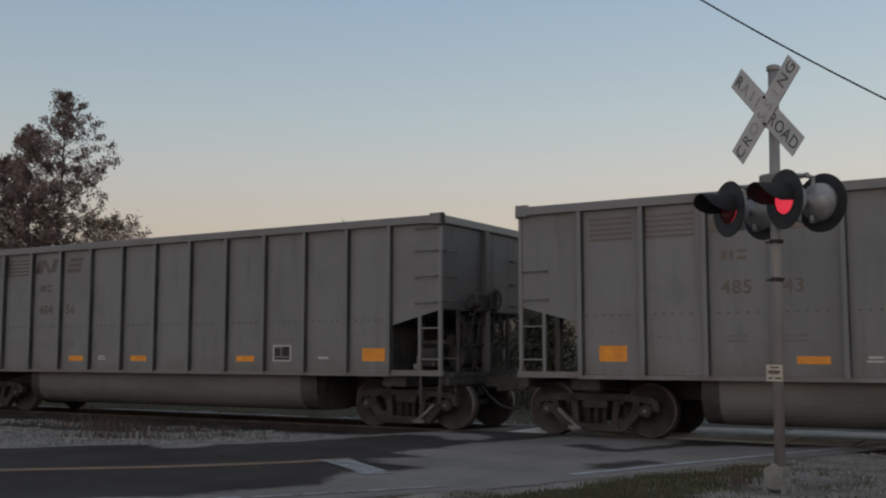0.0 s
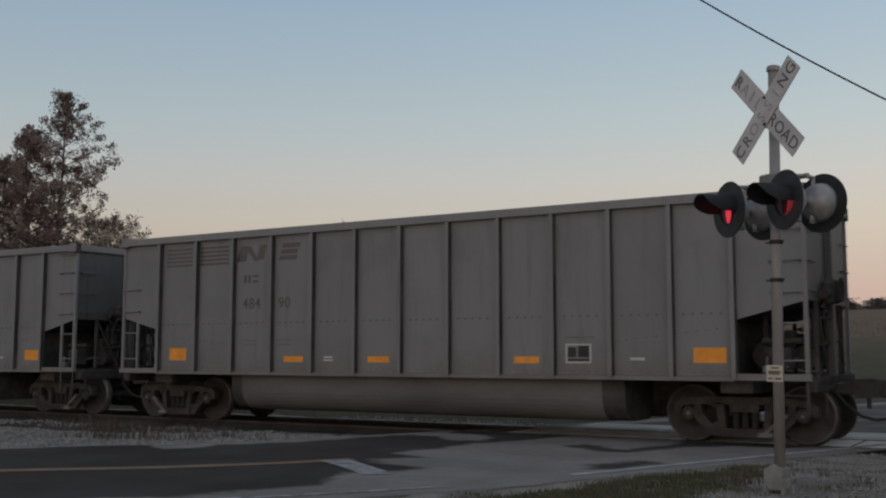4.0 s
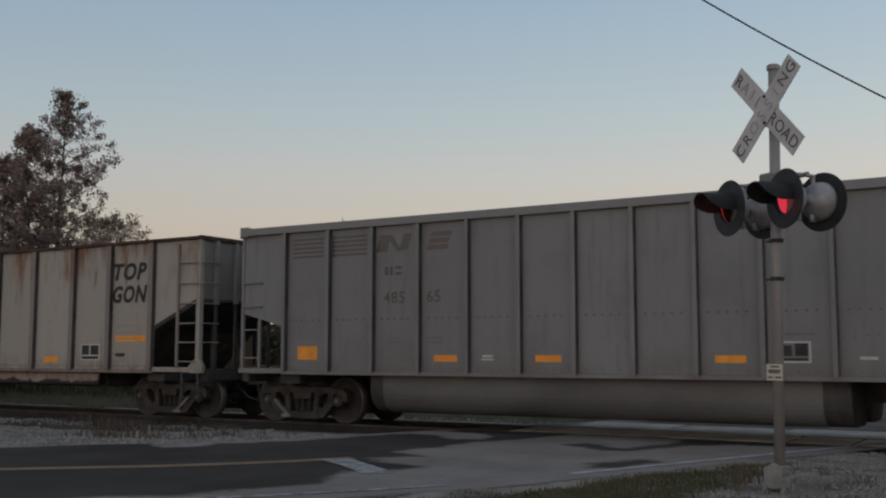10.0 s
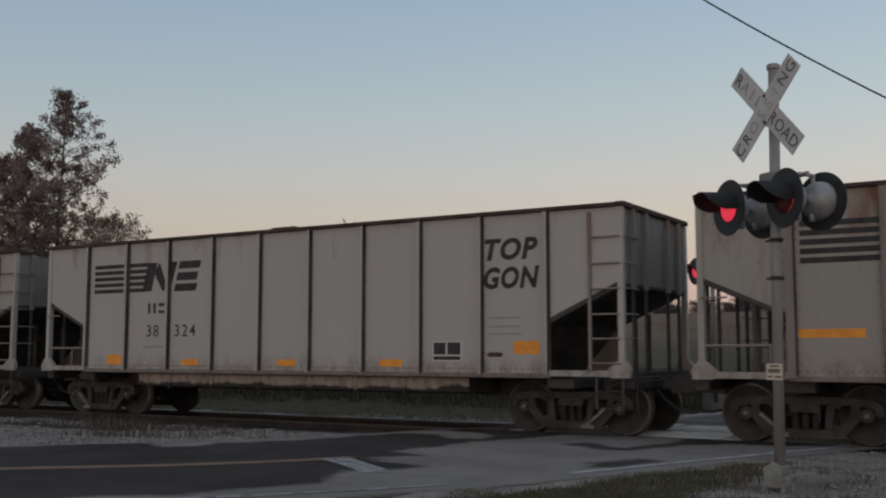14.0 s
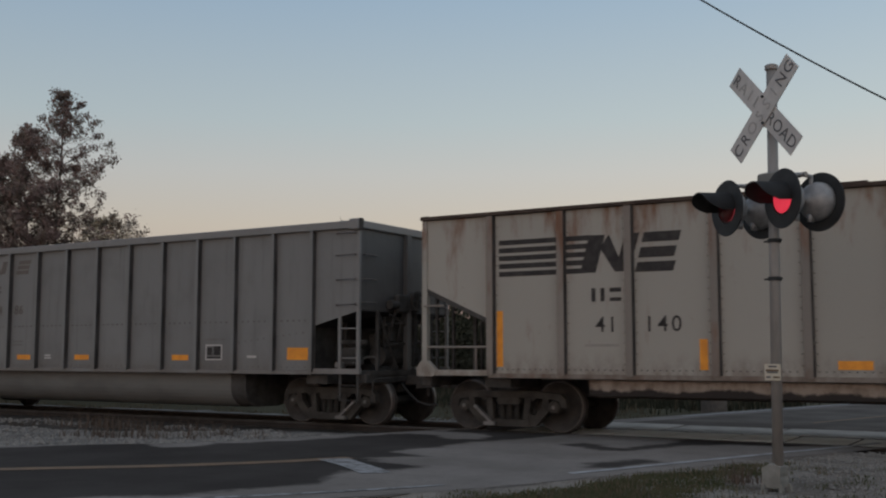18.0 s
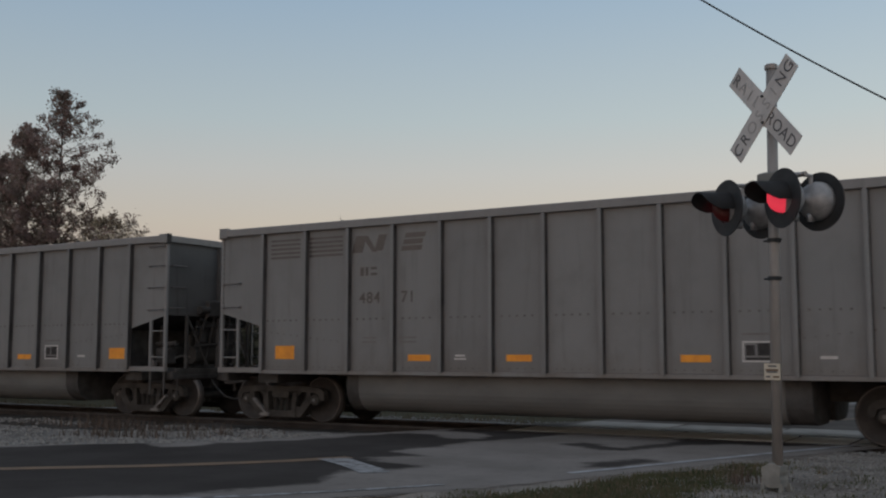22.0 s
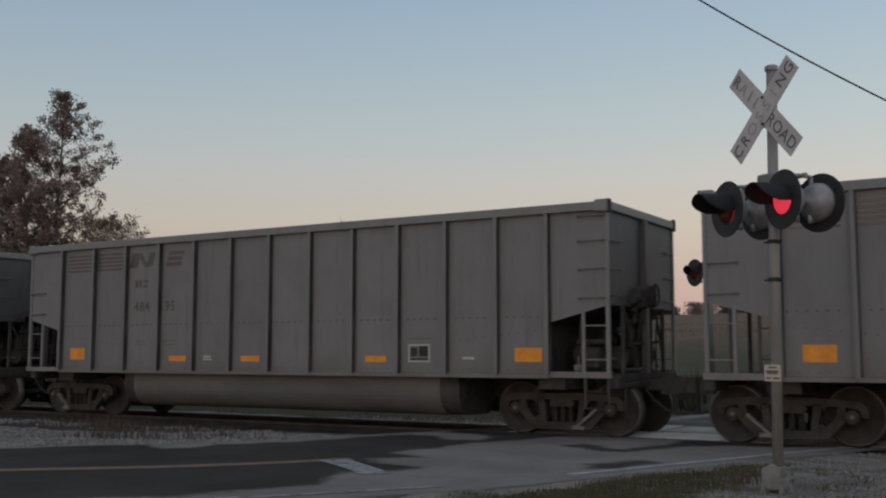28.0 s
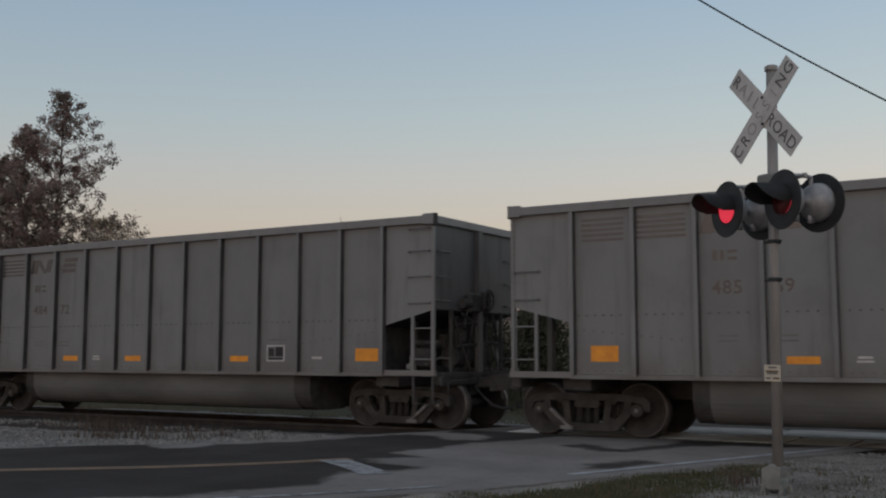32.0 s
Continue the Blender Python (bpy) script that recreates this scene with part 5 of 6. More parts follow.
def road_lines():
    for name, a, b, mat, i0, i1, gap, label in (
            ("road_edge_line", -0.05, 0.06, "line_stop", 0, 58, None, "worn white edge line"),
            ("road_edge_line", -0.06, 0.08, "line_white", 63, 90, None, "worn white edge line"),
            ("road_edge_line", 6.12, 6.24, "line_white", 98, 145, None, "worn white edge line"),
            ("road_centre_line", 3.05, 3.17, "line_yellow", 98, 145, None, "faded yellow centre line"),
            ("road_centre_line", 2.95, 3.24, "line_yellow", 0, 60, None, "faded yellow centre line")):
        ob = new(name, ribbon(name, a, b, 0.011, i0, i1, M[mat], 0.02))
        tagged(ob, label + " on the asphalt", "road marking", kind="structure")
    bm = bmesh.new()
    vs = [bm.verts.new((x, y, road_z(x, y) + 0.012)) for x, y in ((-8.64, 11.04), (-7.9, 10.56), (-7.20, 10.00), (-6.95, 10.26), (-7.16, 10.46), (-7.72, 10.86), (-8.34, 11.33))]
    bm.faces.new(vs)
    tagged(new("stop_line", mesh_of("stop_line", bm, M["line_stop"])), "worn white stop line before the crossing", "road marking", kind="structure")


road_lines()


def build_track():
    track = tagged(empty("railway_track", pose(0, TRACK_Y, 0)), "single railway track with brown rails on timber sleepers", "railway track", kind="structure")
    for s in (-1, 1):
        y = s * 0.754
        bm = bmesh.new()
        extrude_x(bm, [(y - 0.07, -0.17), (y + 0.07, -0.17), (y + 0.07, -0.158), (y + 0.012, -0.14), (y + 0.012, -0.045), (y + 0.036, -0.035), (y - 0.036, -0.035), (y - 0.012, -0.045), (y - 0.012, -0.14), (y - 0.07, -0.158)], -150, 90)
        part("rail", bm, M["rail"], track)
        bm = bmesh.new()
        extrude_x(bm, [(y - 0.036, -0.034), (y + 0.036, -0.034), (y + 0.034, -0.006), (y + 0.026, 0.0), (y - 0.026, 0.0), (y - 0.034, -0.006)], -150, 90)
        part("rail_head", bm, M["railhead"], track, "polished rail head")
    bm = bmesh.new()
    box(bm, -0.115, 0.115, -1.30, 1.30, -0.36, -0.172, 0.012)
    tie = mesh_of("sleeper", bm, M["tie"])
    for i in range(80):
        put("sleeper", tie, track, pose(-9.3 - 0.52 * i, 0, 0))
    for i in range(24):
        put("sleeper", tie, track, pose(-1.2 + 0.52 * i, 0, 0))
    crossing = tagged(empty("crossing_surface", pose(0, TRACK_Y, 0)), "pale concrete panels of the level crossing between rails", "crossing", kind="structure")
    bm = bmesh.new()
    box(bm, 0.0, 0.94, -0.69, 0.69, -0.20, -0.004, 0.012)
    inner = mesh_of("gauge_panel", bm, M["concrete_lightened"])
    bm = bmesh.new()
    box(bm, 0.0, 1.91, 0.82, 2.45, -0.20, -0.002, 0.015)
    outer = mesh_of("field_panel", bm, M["concrete"])
    rng = random.Random(3)
    for i in range(8):
        put("gauge_panel", inner, crossing, pose(-8.90 + 0.98 * i, rng.uniform(-0.012, 0.012), rng.uniform(-0.003, 0.006), rng.uniform(-0.15, 0.15), 0, rng.uniform(-0.5, 0.5)))
    for i in range(4):
        put("field_panel", outer, crossing, pose(-8.50 + 1.96 * i, rng.uniform(-0.012, 0.012), rng.uniform(-0.002, 0.005), rng.uniform(-0.15, 0.15), 0, rng.uniform(-0.4, 0.4)))


build_track()


# ---- crossing signals ----
SIGNAL_TURN = -34
FLASH, FIRST = 1.208, 0.30
FLASHERS = []


def lamp_head(signal, x, y, turn, phase, hood=0.35, size=1.0):
    """One lamp: a dome-shaped housing, a round black background, a hood, and a two-faced roundel turned from glowing to
    dark in place of switching.
    """
    m = pose(x, y, 2.885, 0, 0, turn) @ Matrix.Diagonal((size, size, size, 1))
    bm = bmesh.new()
    prof = [(0.205, 0.0)] + [(0.205 * math.cos(a), 0.02 + 0.20 * math.sin(a)) for a in np.linspace(0.0, 1.35, 8)] + [(0.03, 0.235), (0.003, 0.24)]
    lathe(bm, prof[1:], 28)
    box(bm, -0.012, 0.012, 0.1, 0.19, -0.22, -0.14)
    lamp = part("lamp_housing", bm, M["silver"], signal, "silver dome-shaped lamp back", m, smooth=True)
    bm = bmesh.new()
    lathe(bm, [(0.165, -0.004), (0.30, -0.004), (0.305, 0.003), (0.30, 0.012), (0.165, 0.012), (0.165, -0.004)], 40)
    part("background_disc", bm, M["black"], lamp, "round matt black background")
    bm = bmesh.new()
    seg = 22
    rows = []
    for i in range(seg + 1):
        a = math.radians(-10 + 200 * i / seg)
        reach = hood - 0.6 * hood * (abs(i / seg - 0.5) * 2) ** 5
        ring = []
        for r, u in ((0.168, 0.0), (0.176, -reach), (0.164, -reach), (0.158, 0.0)):
            ring.append(bm.verts.new((r * math.cos(a), u - 0.004, r * math.sin(a) - 0.07 * max(0, -u))))
        rows.append(ring)
    for a, b in zip(rows, rows[1:]):
        for j in range(3):
            bm.faces.new((a[j], b[j], b[j + 1], a[j + 1]))
    part("hood", bm, M["hood"], lamp, "black sheet-metal hood")
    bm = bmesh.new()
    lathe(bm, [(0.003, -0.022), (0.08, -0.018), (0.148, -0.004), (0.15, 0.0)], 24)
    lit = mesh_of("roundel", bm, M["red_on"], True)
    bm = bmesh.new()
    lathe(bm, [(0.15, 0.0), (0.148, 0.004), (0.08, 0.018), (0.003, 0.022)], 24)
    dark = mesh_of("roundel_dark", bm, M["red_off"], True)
    # glowing face in front, dark face behind; turning it stands in for switching
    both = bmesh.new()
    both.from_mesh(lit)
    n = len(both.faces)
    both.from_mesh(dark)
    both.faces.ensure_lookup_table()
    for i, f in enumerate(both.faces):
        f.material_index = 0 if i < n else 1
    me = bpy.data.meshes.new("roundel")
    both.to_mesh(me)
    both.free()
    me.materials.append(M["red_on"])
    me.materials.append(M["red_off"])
    disc = put("roundel", me, lamp, None, "red roundel with one glowing and one dark face")
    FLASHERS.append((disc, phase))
    return lamp


def blade(signal, angle, words, faint, y, half, wide=0.243):
    bm = bmesh.new()
    box(bm, -half, half, -0.006, 0.006, -wide / 2, wide / 2, 0.002)
    b = part("crossbuck_blade", bm, M["sign_white"], signal, "weathered white sign blade", pose(0, y, 3.895, 0, -angle, 0))
    n = len(words)
    for i, c in enumerate(words):
        if c == " ":
            continue
        me = text_mesh("letter", c, 0.185, M["sign_text_faint"] if faint[i] == "1" else M["sign_text"], 0.0, "CENTER")
        x = -half + 2 * half * (i + 0.5) / n if angle > 0 else (-half + 0.085 + 0.14 * i if i < 4 else half - 0.085 - 0.14 * (7 - i))
        put("letter", me, b, pose(x, -0.0095, -0.065))


def crossing_signal(where, turn, label, swap=0):
    s = tagged(empty("crossing_signal", where @ pose(0, 0, 0, 0, 0, turn)), label, "crossing signal", "flashing crossing signals")
    bm = bmesh.new()
    bar(bm, (0, 0, 0.16), (0, 0, 4.36), 0.0555, 20)
    part("post", bm, M["post"], s, "dull aluminium post", smooth=True)
    bm = bmesh.new()
    lathe(bm, [(0.005, 4.405), (0.055, 4.40), (0.070, 4.388), (0.070, 4.345), (0.056, 4.34)], 20, "z")
    part("post_cap", bm, M["post"], s)
    # cast base with slanting facets, bolted down on a concrete block
    bm = bmesh.new()
    k = 0.80
    prism(bm, [(x * k, z * k) for x, z in ((-0.13, 0.0), (-0.06, 0.0), (-0.04, -0.02), (0.04, -0.02), (0.06, 0.0), (0.13, 0.0), (0.13, 0.10), (0.115, 0.14), (0.13, 0.18), (0.13, 0.27),
               (0.06, 0.27), (0.04, 0.30), (-0.02, 0.30), (-0.05, 0.265), (-0.125, 0.245), (-0.13, 0.17), (-0.10, 0.135), (-0.13, 0.10))], -0.11, 0.08)
    bmesh.ops.bevel(bm, geom=list(bm.edges), offset=0.008, segments=1, affect="EDGES")
    part("cast_base", bm, M["footing"] if swap else M["cast"], s, "weathered cast metal base", pose(-0.035, 0, -0.028, 0, 0, 20))
    bm = bmesh.new()
    box(bm, -0.155, 0.125, -0.135, 0.115, -0.115, -0.090, 0.006)
    for x in (-0.115, 0.085):
        for y in (-0.095, 0.075):
            prism(bm, [(x - 0.034, -0.092), (x + 0.034, -0.092), (x + 0.012, 0.02), (x - 0.012, 0.02)], y - 0.015, y + 0.015)
    part("base_flange", bm, M["footing"] if swap else M["cast"], s, "cast flange with splayed feet", pose(0, 0, -0.01, 0, 0, 20))
    bm = bmesh.new()
    box(bm, -0.27, 0.27, -0.24, 0.24, -1.15 if swap else -0.38, -0.126, 0.03)
    part("foundation", bm, M["footing"], s, "low stained concrete foundation block", pose(0, 0, 0, 0, 0, 0))
    for x in (-0.105, 0.105):
        for y in (-0.105, 0.105):
            bm = bmesh.new()
            bar(bm, (x * 1.7, y * 1.7, -0.14), (x * 1.7, y * 1.7, -0.09), 0.013, 6)
            part("anchor_bolt", bm, M["bogie"], s)
    # arm with its junction box
    bm = bmesh.new()
    bar(bm, (-0.47, 0, 3.15), (0.47, 0, 3.15), 0.026, 10)
    part("cross_arm", bm, M["post"], s)
    bm = bmesh.new()
    box(bm, -0.15, 0.15, -0.10, 0.10, 3.06, 3.23, 0.02)
    part("junction_box", bm, M["cast"], s, "pale cast junction box")
    for x, y, turned, phase in ((-0.42, -0.27, -8, 0), (0.42, -0.27, -8, 1), (-0.42, 0.23, 188, 0), (0.42, 0.23, 188, 1)):
        bm = bmesh.new()
        bar(bm, (x, 0, 3.15), (x, y * 0.5, 3.14), 0.022, 8)
        bar(bm, (x, y * 0.5, 3.15), (x, y * 0.5, 2.98), 0.022, 8)
        part("lamp_bracket", bm, M["silver"], s)
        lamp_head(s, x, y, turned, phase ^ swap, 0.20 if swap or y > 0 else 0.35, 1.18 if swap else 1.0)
    blade(s, 44.5, "CROSSING", "00111100", -0.120, 0.615)
    blade(s, -45.5, "RAILROAD", "01110000", -0.105, 0.655)
    for z in (3.755, 4.04):
        bm = bmesh.new()
        bar(bm, (0, -0.140, z), (0, -0.06, z), 0.016, 8)
        part("bolt", bm, M["black"], s)
    bm = bmesh.new()
    box(bm, -0.03, 0.03, -0.099, -0.03, 3.72, 4.07)
    part("sign_bracket", bm, M["post"], s)
    for z in (2.51, 2.11):
        bm = bmesh.new()
        lathe(bm, [(0.061, z - 0.02), (0.07, z - 0.02), (0.07, z + 0.02), (0.061, z + 0.02)], 16, "z")
        for a in (-1, 1):
            bar(bm, (a * 0.06, -0.02, z), (a * 0.13, -0.02, z), 0.010, 6)
        part("post_clamp", bm, M["black"], s)
    return s


POST = (-2.675, 11.03, 0.055, -0.45, 0.75)
SIGNAL = crossing_signal(pose(*POST), SIGNAL_TURN, "crossing signal with white crossbuck and black flashing lamps on post")
FAR_SIGNAL = crossing_signal(pose(-7.93, 26.33, 0.62), 135, "second crossing signal beyond the track, seen from behind", 1)
bm = bmesh.new()
box(bm, -0.09, 0.09, -0.075, -0.065, 1.13, 1.30, 0.003)
plate = part("notice_plate", bm, M["notice"], SIGNAL, "small cream notice plate", pose(-0.008, -0.0, -0.075, 0, 0, 20))
for z, x0, x1, mat in ((1.265, -0.04, 0.05, "sign_text"), (1.225, -0.07, 0.07, "line_yellow"), (1.205, -0.06, 0.06, "sign_text"), (1.155, 0.01, 0.08, "line_yellow"), (1.155, -0.07, -0.02, "sign_text")):
    bm = bmesh.new()
    box(bm, x0, x1, -0.0795, -0.075, z, z + 0.018)
    part("notice_bar", bm, M[mat], plate)


# ---- overhead cable ----
def build_cable():
    a, b = Vector((-4.78, 15.79, 6.965)), Vector((-2.24, 16.35, 5.165))
    bm = bmesh.new()
    d = b - a
    last = None
    for i in range(41):
        u = -3.2 + 6.6 * i / 40
        q = a + d * u
        q.z += 0.13 * ((u - 0.5) ** 2 - 0.25)
        side = Vector((-d.y, d.x, 0)).normalized()
        up = d.cross(side).normalized()
        ring = [bm.verts.new(q + (side * math.cos(k * math.pi / 4) + up * math.sin(k * math.pi / 4)) * 0.014) for k in range(8)]
        if last is not None:
            for k in range(8):
                bm.faces.new((last[k], last[(k + 1) % 8], ring[(k + 1) % 8], ring[k]))
        last = ring
    tagged(new("overhead_cable", mesh_of("overhead_cable", bm, M["cable"], True)), "black overhead cable strung across the sky", "cable")


build_cable()


# ---- trees ----
def tree(name, where, height, seed, girth, leaf_mats, size, label, leaves=21, low=0.10, lean=0.0, limbs=3, skew=0.0):
    """A leader with limbs all the way up, twigs along the limbs, and small leaves in clumps at the twigs' ends.
    girth: the crown's radius at even steps from the ground to the tip."""
    rng = random.Random(seed)
    root = tagged(empty(name, pose(*where)), label, "tree")
    wood_v, wood_f = [], []
    clumps = []

    def stick(a, b, r0, r1, seg=5):
        u = (b - a).orthogonal().normalized()
        w = (b - a).normalized().cross(u)
        n = len(wood_v)
        for q, r in ((a, r0), (b, r1)):
            for j in range(seg):
                t = 2 * math.pi * j / seg
                wood_v.append(q + u * (r * math.cos(t)) + w * (r * math.sin(t)))
        for j in range(seg):
            wood_f.append((n + j, n + (j + 1) % seg, n + seg + (j + 1) % seg, n + seg + j))

    def radius(u):
        x = u * (len(girth) - 1)
        i = min(int(x), len(girth) - 2)
        return girth[i] + (girth[i + 1] - girth[i]) * (x - i)

    def limb(p, d, length, r, steps, depth):
        for i in range(steps):
            q = p + d * (length / steps)
            r1 = r * 0.84
            stick(p, q, r, r1, 5 if depth == 0 else 3)
            p, r = q, r1
            d = (d + Vector((rng.gauss(0, 0.13), rng.gauss(0, 0.13), 0.10 + rng.gauss(0, 0.06)))).normalized()
            if depth == 0:
                for _ in range(2 if i > 1 else 1):
                    side = (d * 0.6 + Vector((rng.gauss(0, 0.6), rng.gauss(0, 0.6), rng.gauss(0.15, 0.4)))).normalized()
                    limb(p.copy(), side, length * rng.uniform(0.22, 0.42), r * 0.55, 2, 1)
            elif depth == 1 and (i == 1 or rng.random() < 0.5):
                clumps.append((p.copy(), rng.random()))
        clumps.append((p.copy(), rng.random()))

    p = Vector((0, 0, 0))
    d = Vector((lean, 0, 1)).normalized()
    r = height * 0.0115
    n = 30
    turn = rng.uniform(0, 6)
    for i in range(n):
        q = p + d * (height * 0.97 / n)
        stick(p, q, r, r * 0.955, 8)
        p, r = q, r * 0.945
        d = (d * 0.7 + Vector((lean, 0, 1)) * 0.3 + Vector((rng.gauss(0, 0.035), rng.gauss(0, 0.035), 0))).normalized()
        u = (i + 1) / n
        if u > low:
            for _ in range(limbs):
                turn += 2.4 + rng.uniform(-0.5, 0.5)
                reach = radius(u) * rng.uniform(0.35, 1.12) * (1 + skew * math.cos(turn - 0.547))
                rise = 0.10 + 0.65 * u + rng.uniform(-0.2, 0.2)
                side = Vector((math.cos(turn), math.sin(turn), rise)).normalized()
                limb(p.copy(), side, reach * 1.12, max(0.014, r * 0.42), max(2, min(6, round(reach * 2.1))), 0)
    clumps.append((p.copy(), 0.3))
    wood = bpy.data.meshes.new("trunk")
    wood.from_pydata(wood_v, [], wood_f)
    wood.materials.append(M["bark"])
    put("trunk", wood, root, None, "grey-brown trunk and limbs")
    for k, mat in enumerate(leaf_mats):
        verts, faces = [], []
        for c, pick in clumps:
            if (pick < 0.6) != (k == 0):
                continue
            rad = rng.uniform(0.15, 0.34)
            for _ in range(int(leaves * rng.uniform(0.25, 1.4))):
                o = c + Vector((rng.gauss(0, 1), rng.gauss(0, 1), rng.gauss(0, 0.85))).normalized() * (rad * rng.random() ** 0.45)
                u = Vector((rng.gauss(0, 1), rng.gauss(0, 1), rng.gauss(0, 1))).normalized()
                v = u.orthogonal().normalized()
                v.rotate(Matrix.Rotation(rng.uniform(0, 6.28), 3, u))
                w = u.cross(v)
                a = size * rng.uniform(0.6, 1.25)
                b = len(verts)
                verts += [o - v * a * 0.5, o + w * a * 0.36 + u * a * 0.08, o + v * a * 0.55, o - w * a * 0.36 + u * a * 0.08]
                faces.append((b, b + 1, b + 2, b + 3))
        me = bpy.data.meshes.new("crown")
        me.from_pydata(verts, [], faces)
        me.materials.append(M[mat])
        put("crown", me, root, None, "sparse russet autumn leaves" if k == 0 else "sparse olive-brown leaves")
    return root


tree("tree", (-35.36, 27.89, -0.3), 12.7, 4, (1.4, 2.1, 2.6, 2.7, 2.5, 2.3, 2.05, 1.45, 0.90, 0.30), ("leaf_red", "leaf_olive"), 0.092, "tall autumn tree with sparse russet leaves", 34, limbs=4, skew=0.12)
tree("tree", (-36.40, 27.30, -0.3), 10.9, 11, (1.7, 2.3, 2.4, 2.2, 1.8, 1.4, 0.9, 0.35), ("leaf_red", "leaf_olive"), 0.092, "autumn tree with dense russet crown", 40, limbs=4)
tree("tree", (-38.1, 26.9, -0.3), 9.8, 23, (1.5, 2.0, 2.3, 2.2, 1.9, 1.5, 0.9, 0.4), ("leaf_red", "leaf_olive"), 0.092, "lower autumn tree with russet leaves", 42, limbs=4)
tree("tree", (-33.9, 29.0, -0.3), 7.2, 31, (1.6, 2.1, 2.3, 2.2, 1.8, 1.3, 0.5), ("leaf_pale", "leaf_olive"), 0.085, "low tree with pale yellowing leaves", 26)
tree("bare_sapling", (-24.0, 32.0, -0.3), 6.9, 7, (0.3, 0.5, 0.8, 0.9, 0.9, 0.7, 0.4), ("leaf_pale", "leaf_olive"), 0.08, "thin bare sapling behind the train", 1, 0.5, 0.0, 2)


# ---- grass, weeds, stones and the far wood ----
def blades(name, spots, material, label, category, kind="stuff", wide=0.012, bend=0.35, seed=1):
    """Tufts: each spot is x, y, z, blade count, height, spread."""
    rng = random.Random(seed)
    verts, faces = [], []
    for x, y, z, n, h, s in spots:
        for _ in range(n):
            bx, by = x + rng.gauss(0, s), y + rng.gauss(0, s)
            a = rng.uniform(0, 6.283)
            hh = h * rng.uniform(0.5, 1.15)
            dx, dy = math.cos(a), math.sin(a)
            w = wide * rng.uniform(0.6, 1.3)
            k = bend * hh * rng.uniform(0.1, 1.0)
            b = len(verts)
            verts += [(bx - dy * w, by + dx * w, z), (bx + dy * w, by - dx * w, z),
                      (bx + dx * k * 0.35 + dy * w * 0.8, by + dy * k * 0.35 - dx * w * 0.8, z + hh * 0.55), (bx + dx * k * 0.35 - dy * w * 0.8, by + dy * k * 0.35 + dx * w * 0.8, z + hh * 0.55),
                      (bx + dx * k, by + dy * k, z + hh)]
            faces += [(b, b + 1, b + 2, b + 3), (b + 3, b + 2, b + 4)]
    me = bpy.data.meshes.new(name)
    me.from_pydata(verts, [], faces)
    me.materials.append(material)
    return tagged(new(name, me), label, category, kind=kind)


def edge_gap(x, y):
    """How far a place lies to the right of the road's right edge line."""
    best = min(range(len(EDGE)), key=lambda i: (EDGE[i].x - x) ** 2 + (EDGE[i].y - y) ** 2)
    p, n = edge_at(best)
    return -((Vector((x, y)) - p).dot(n))


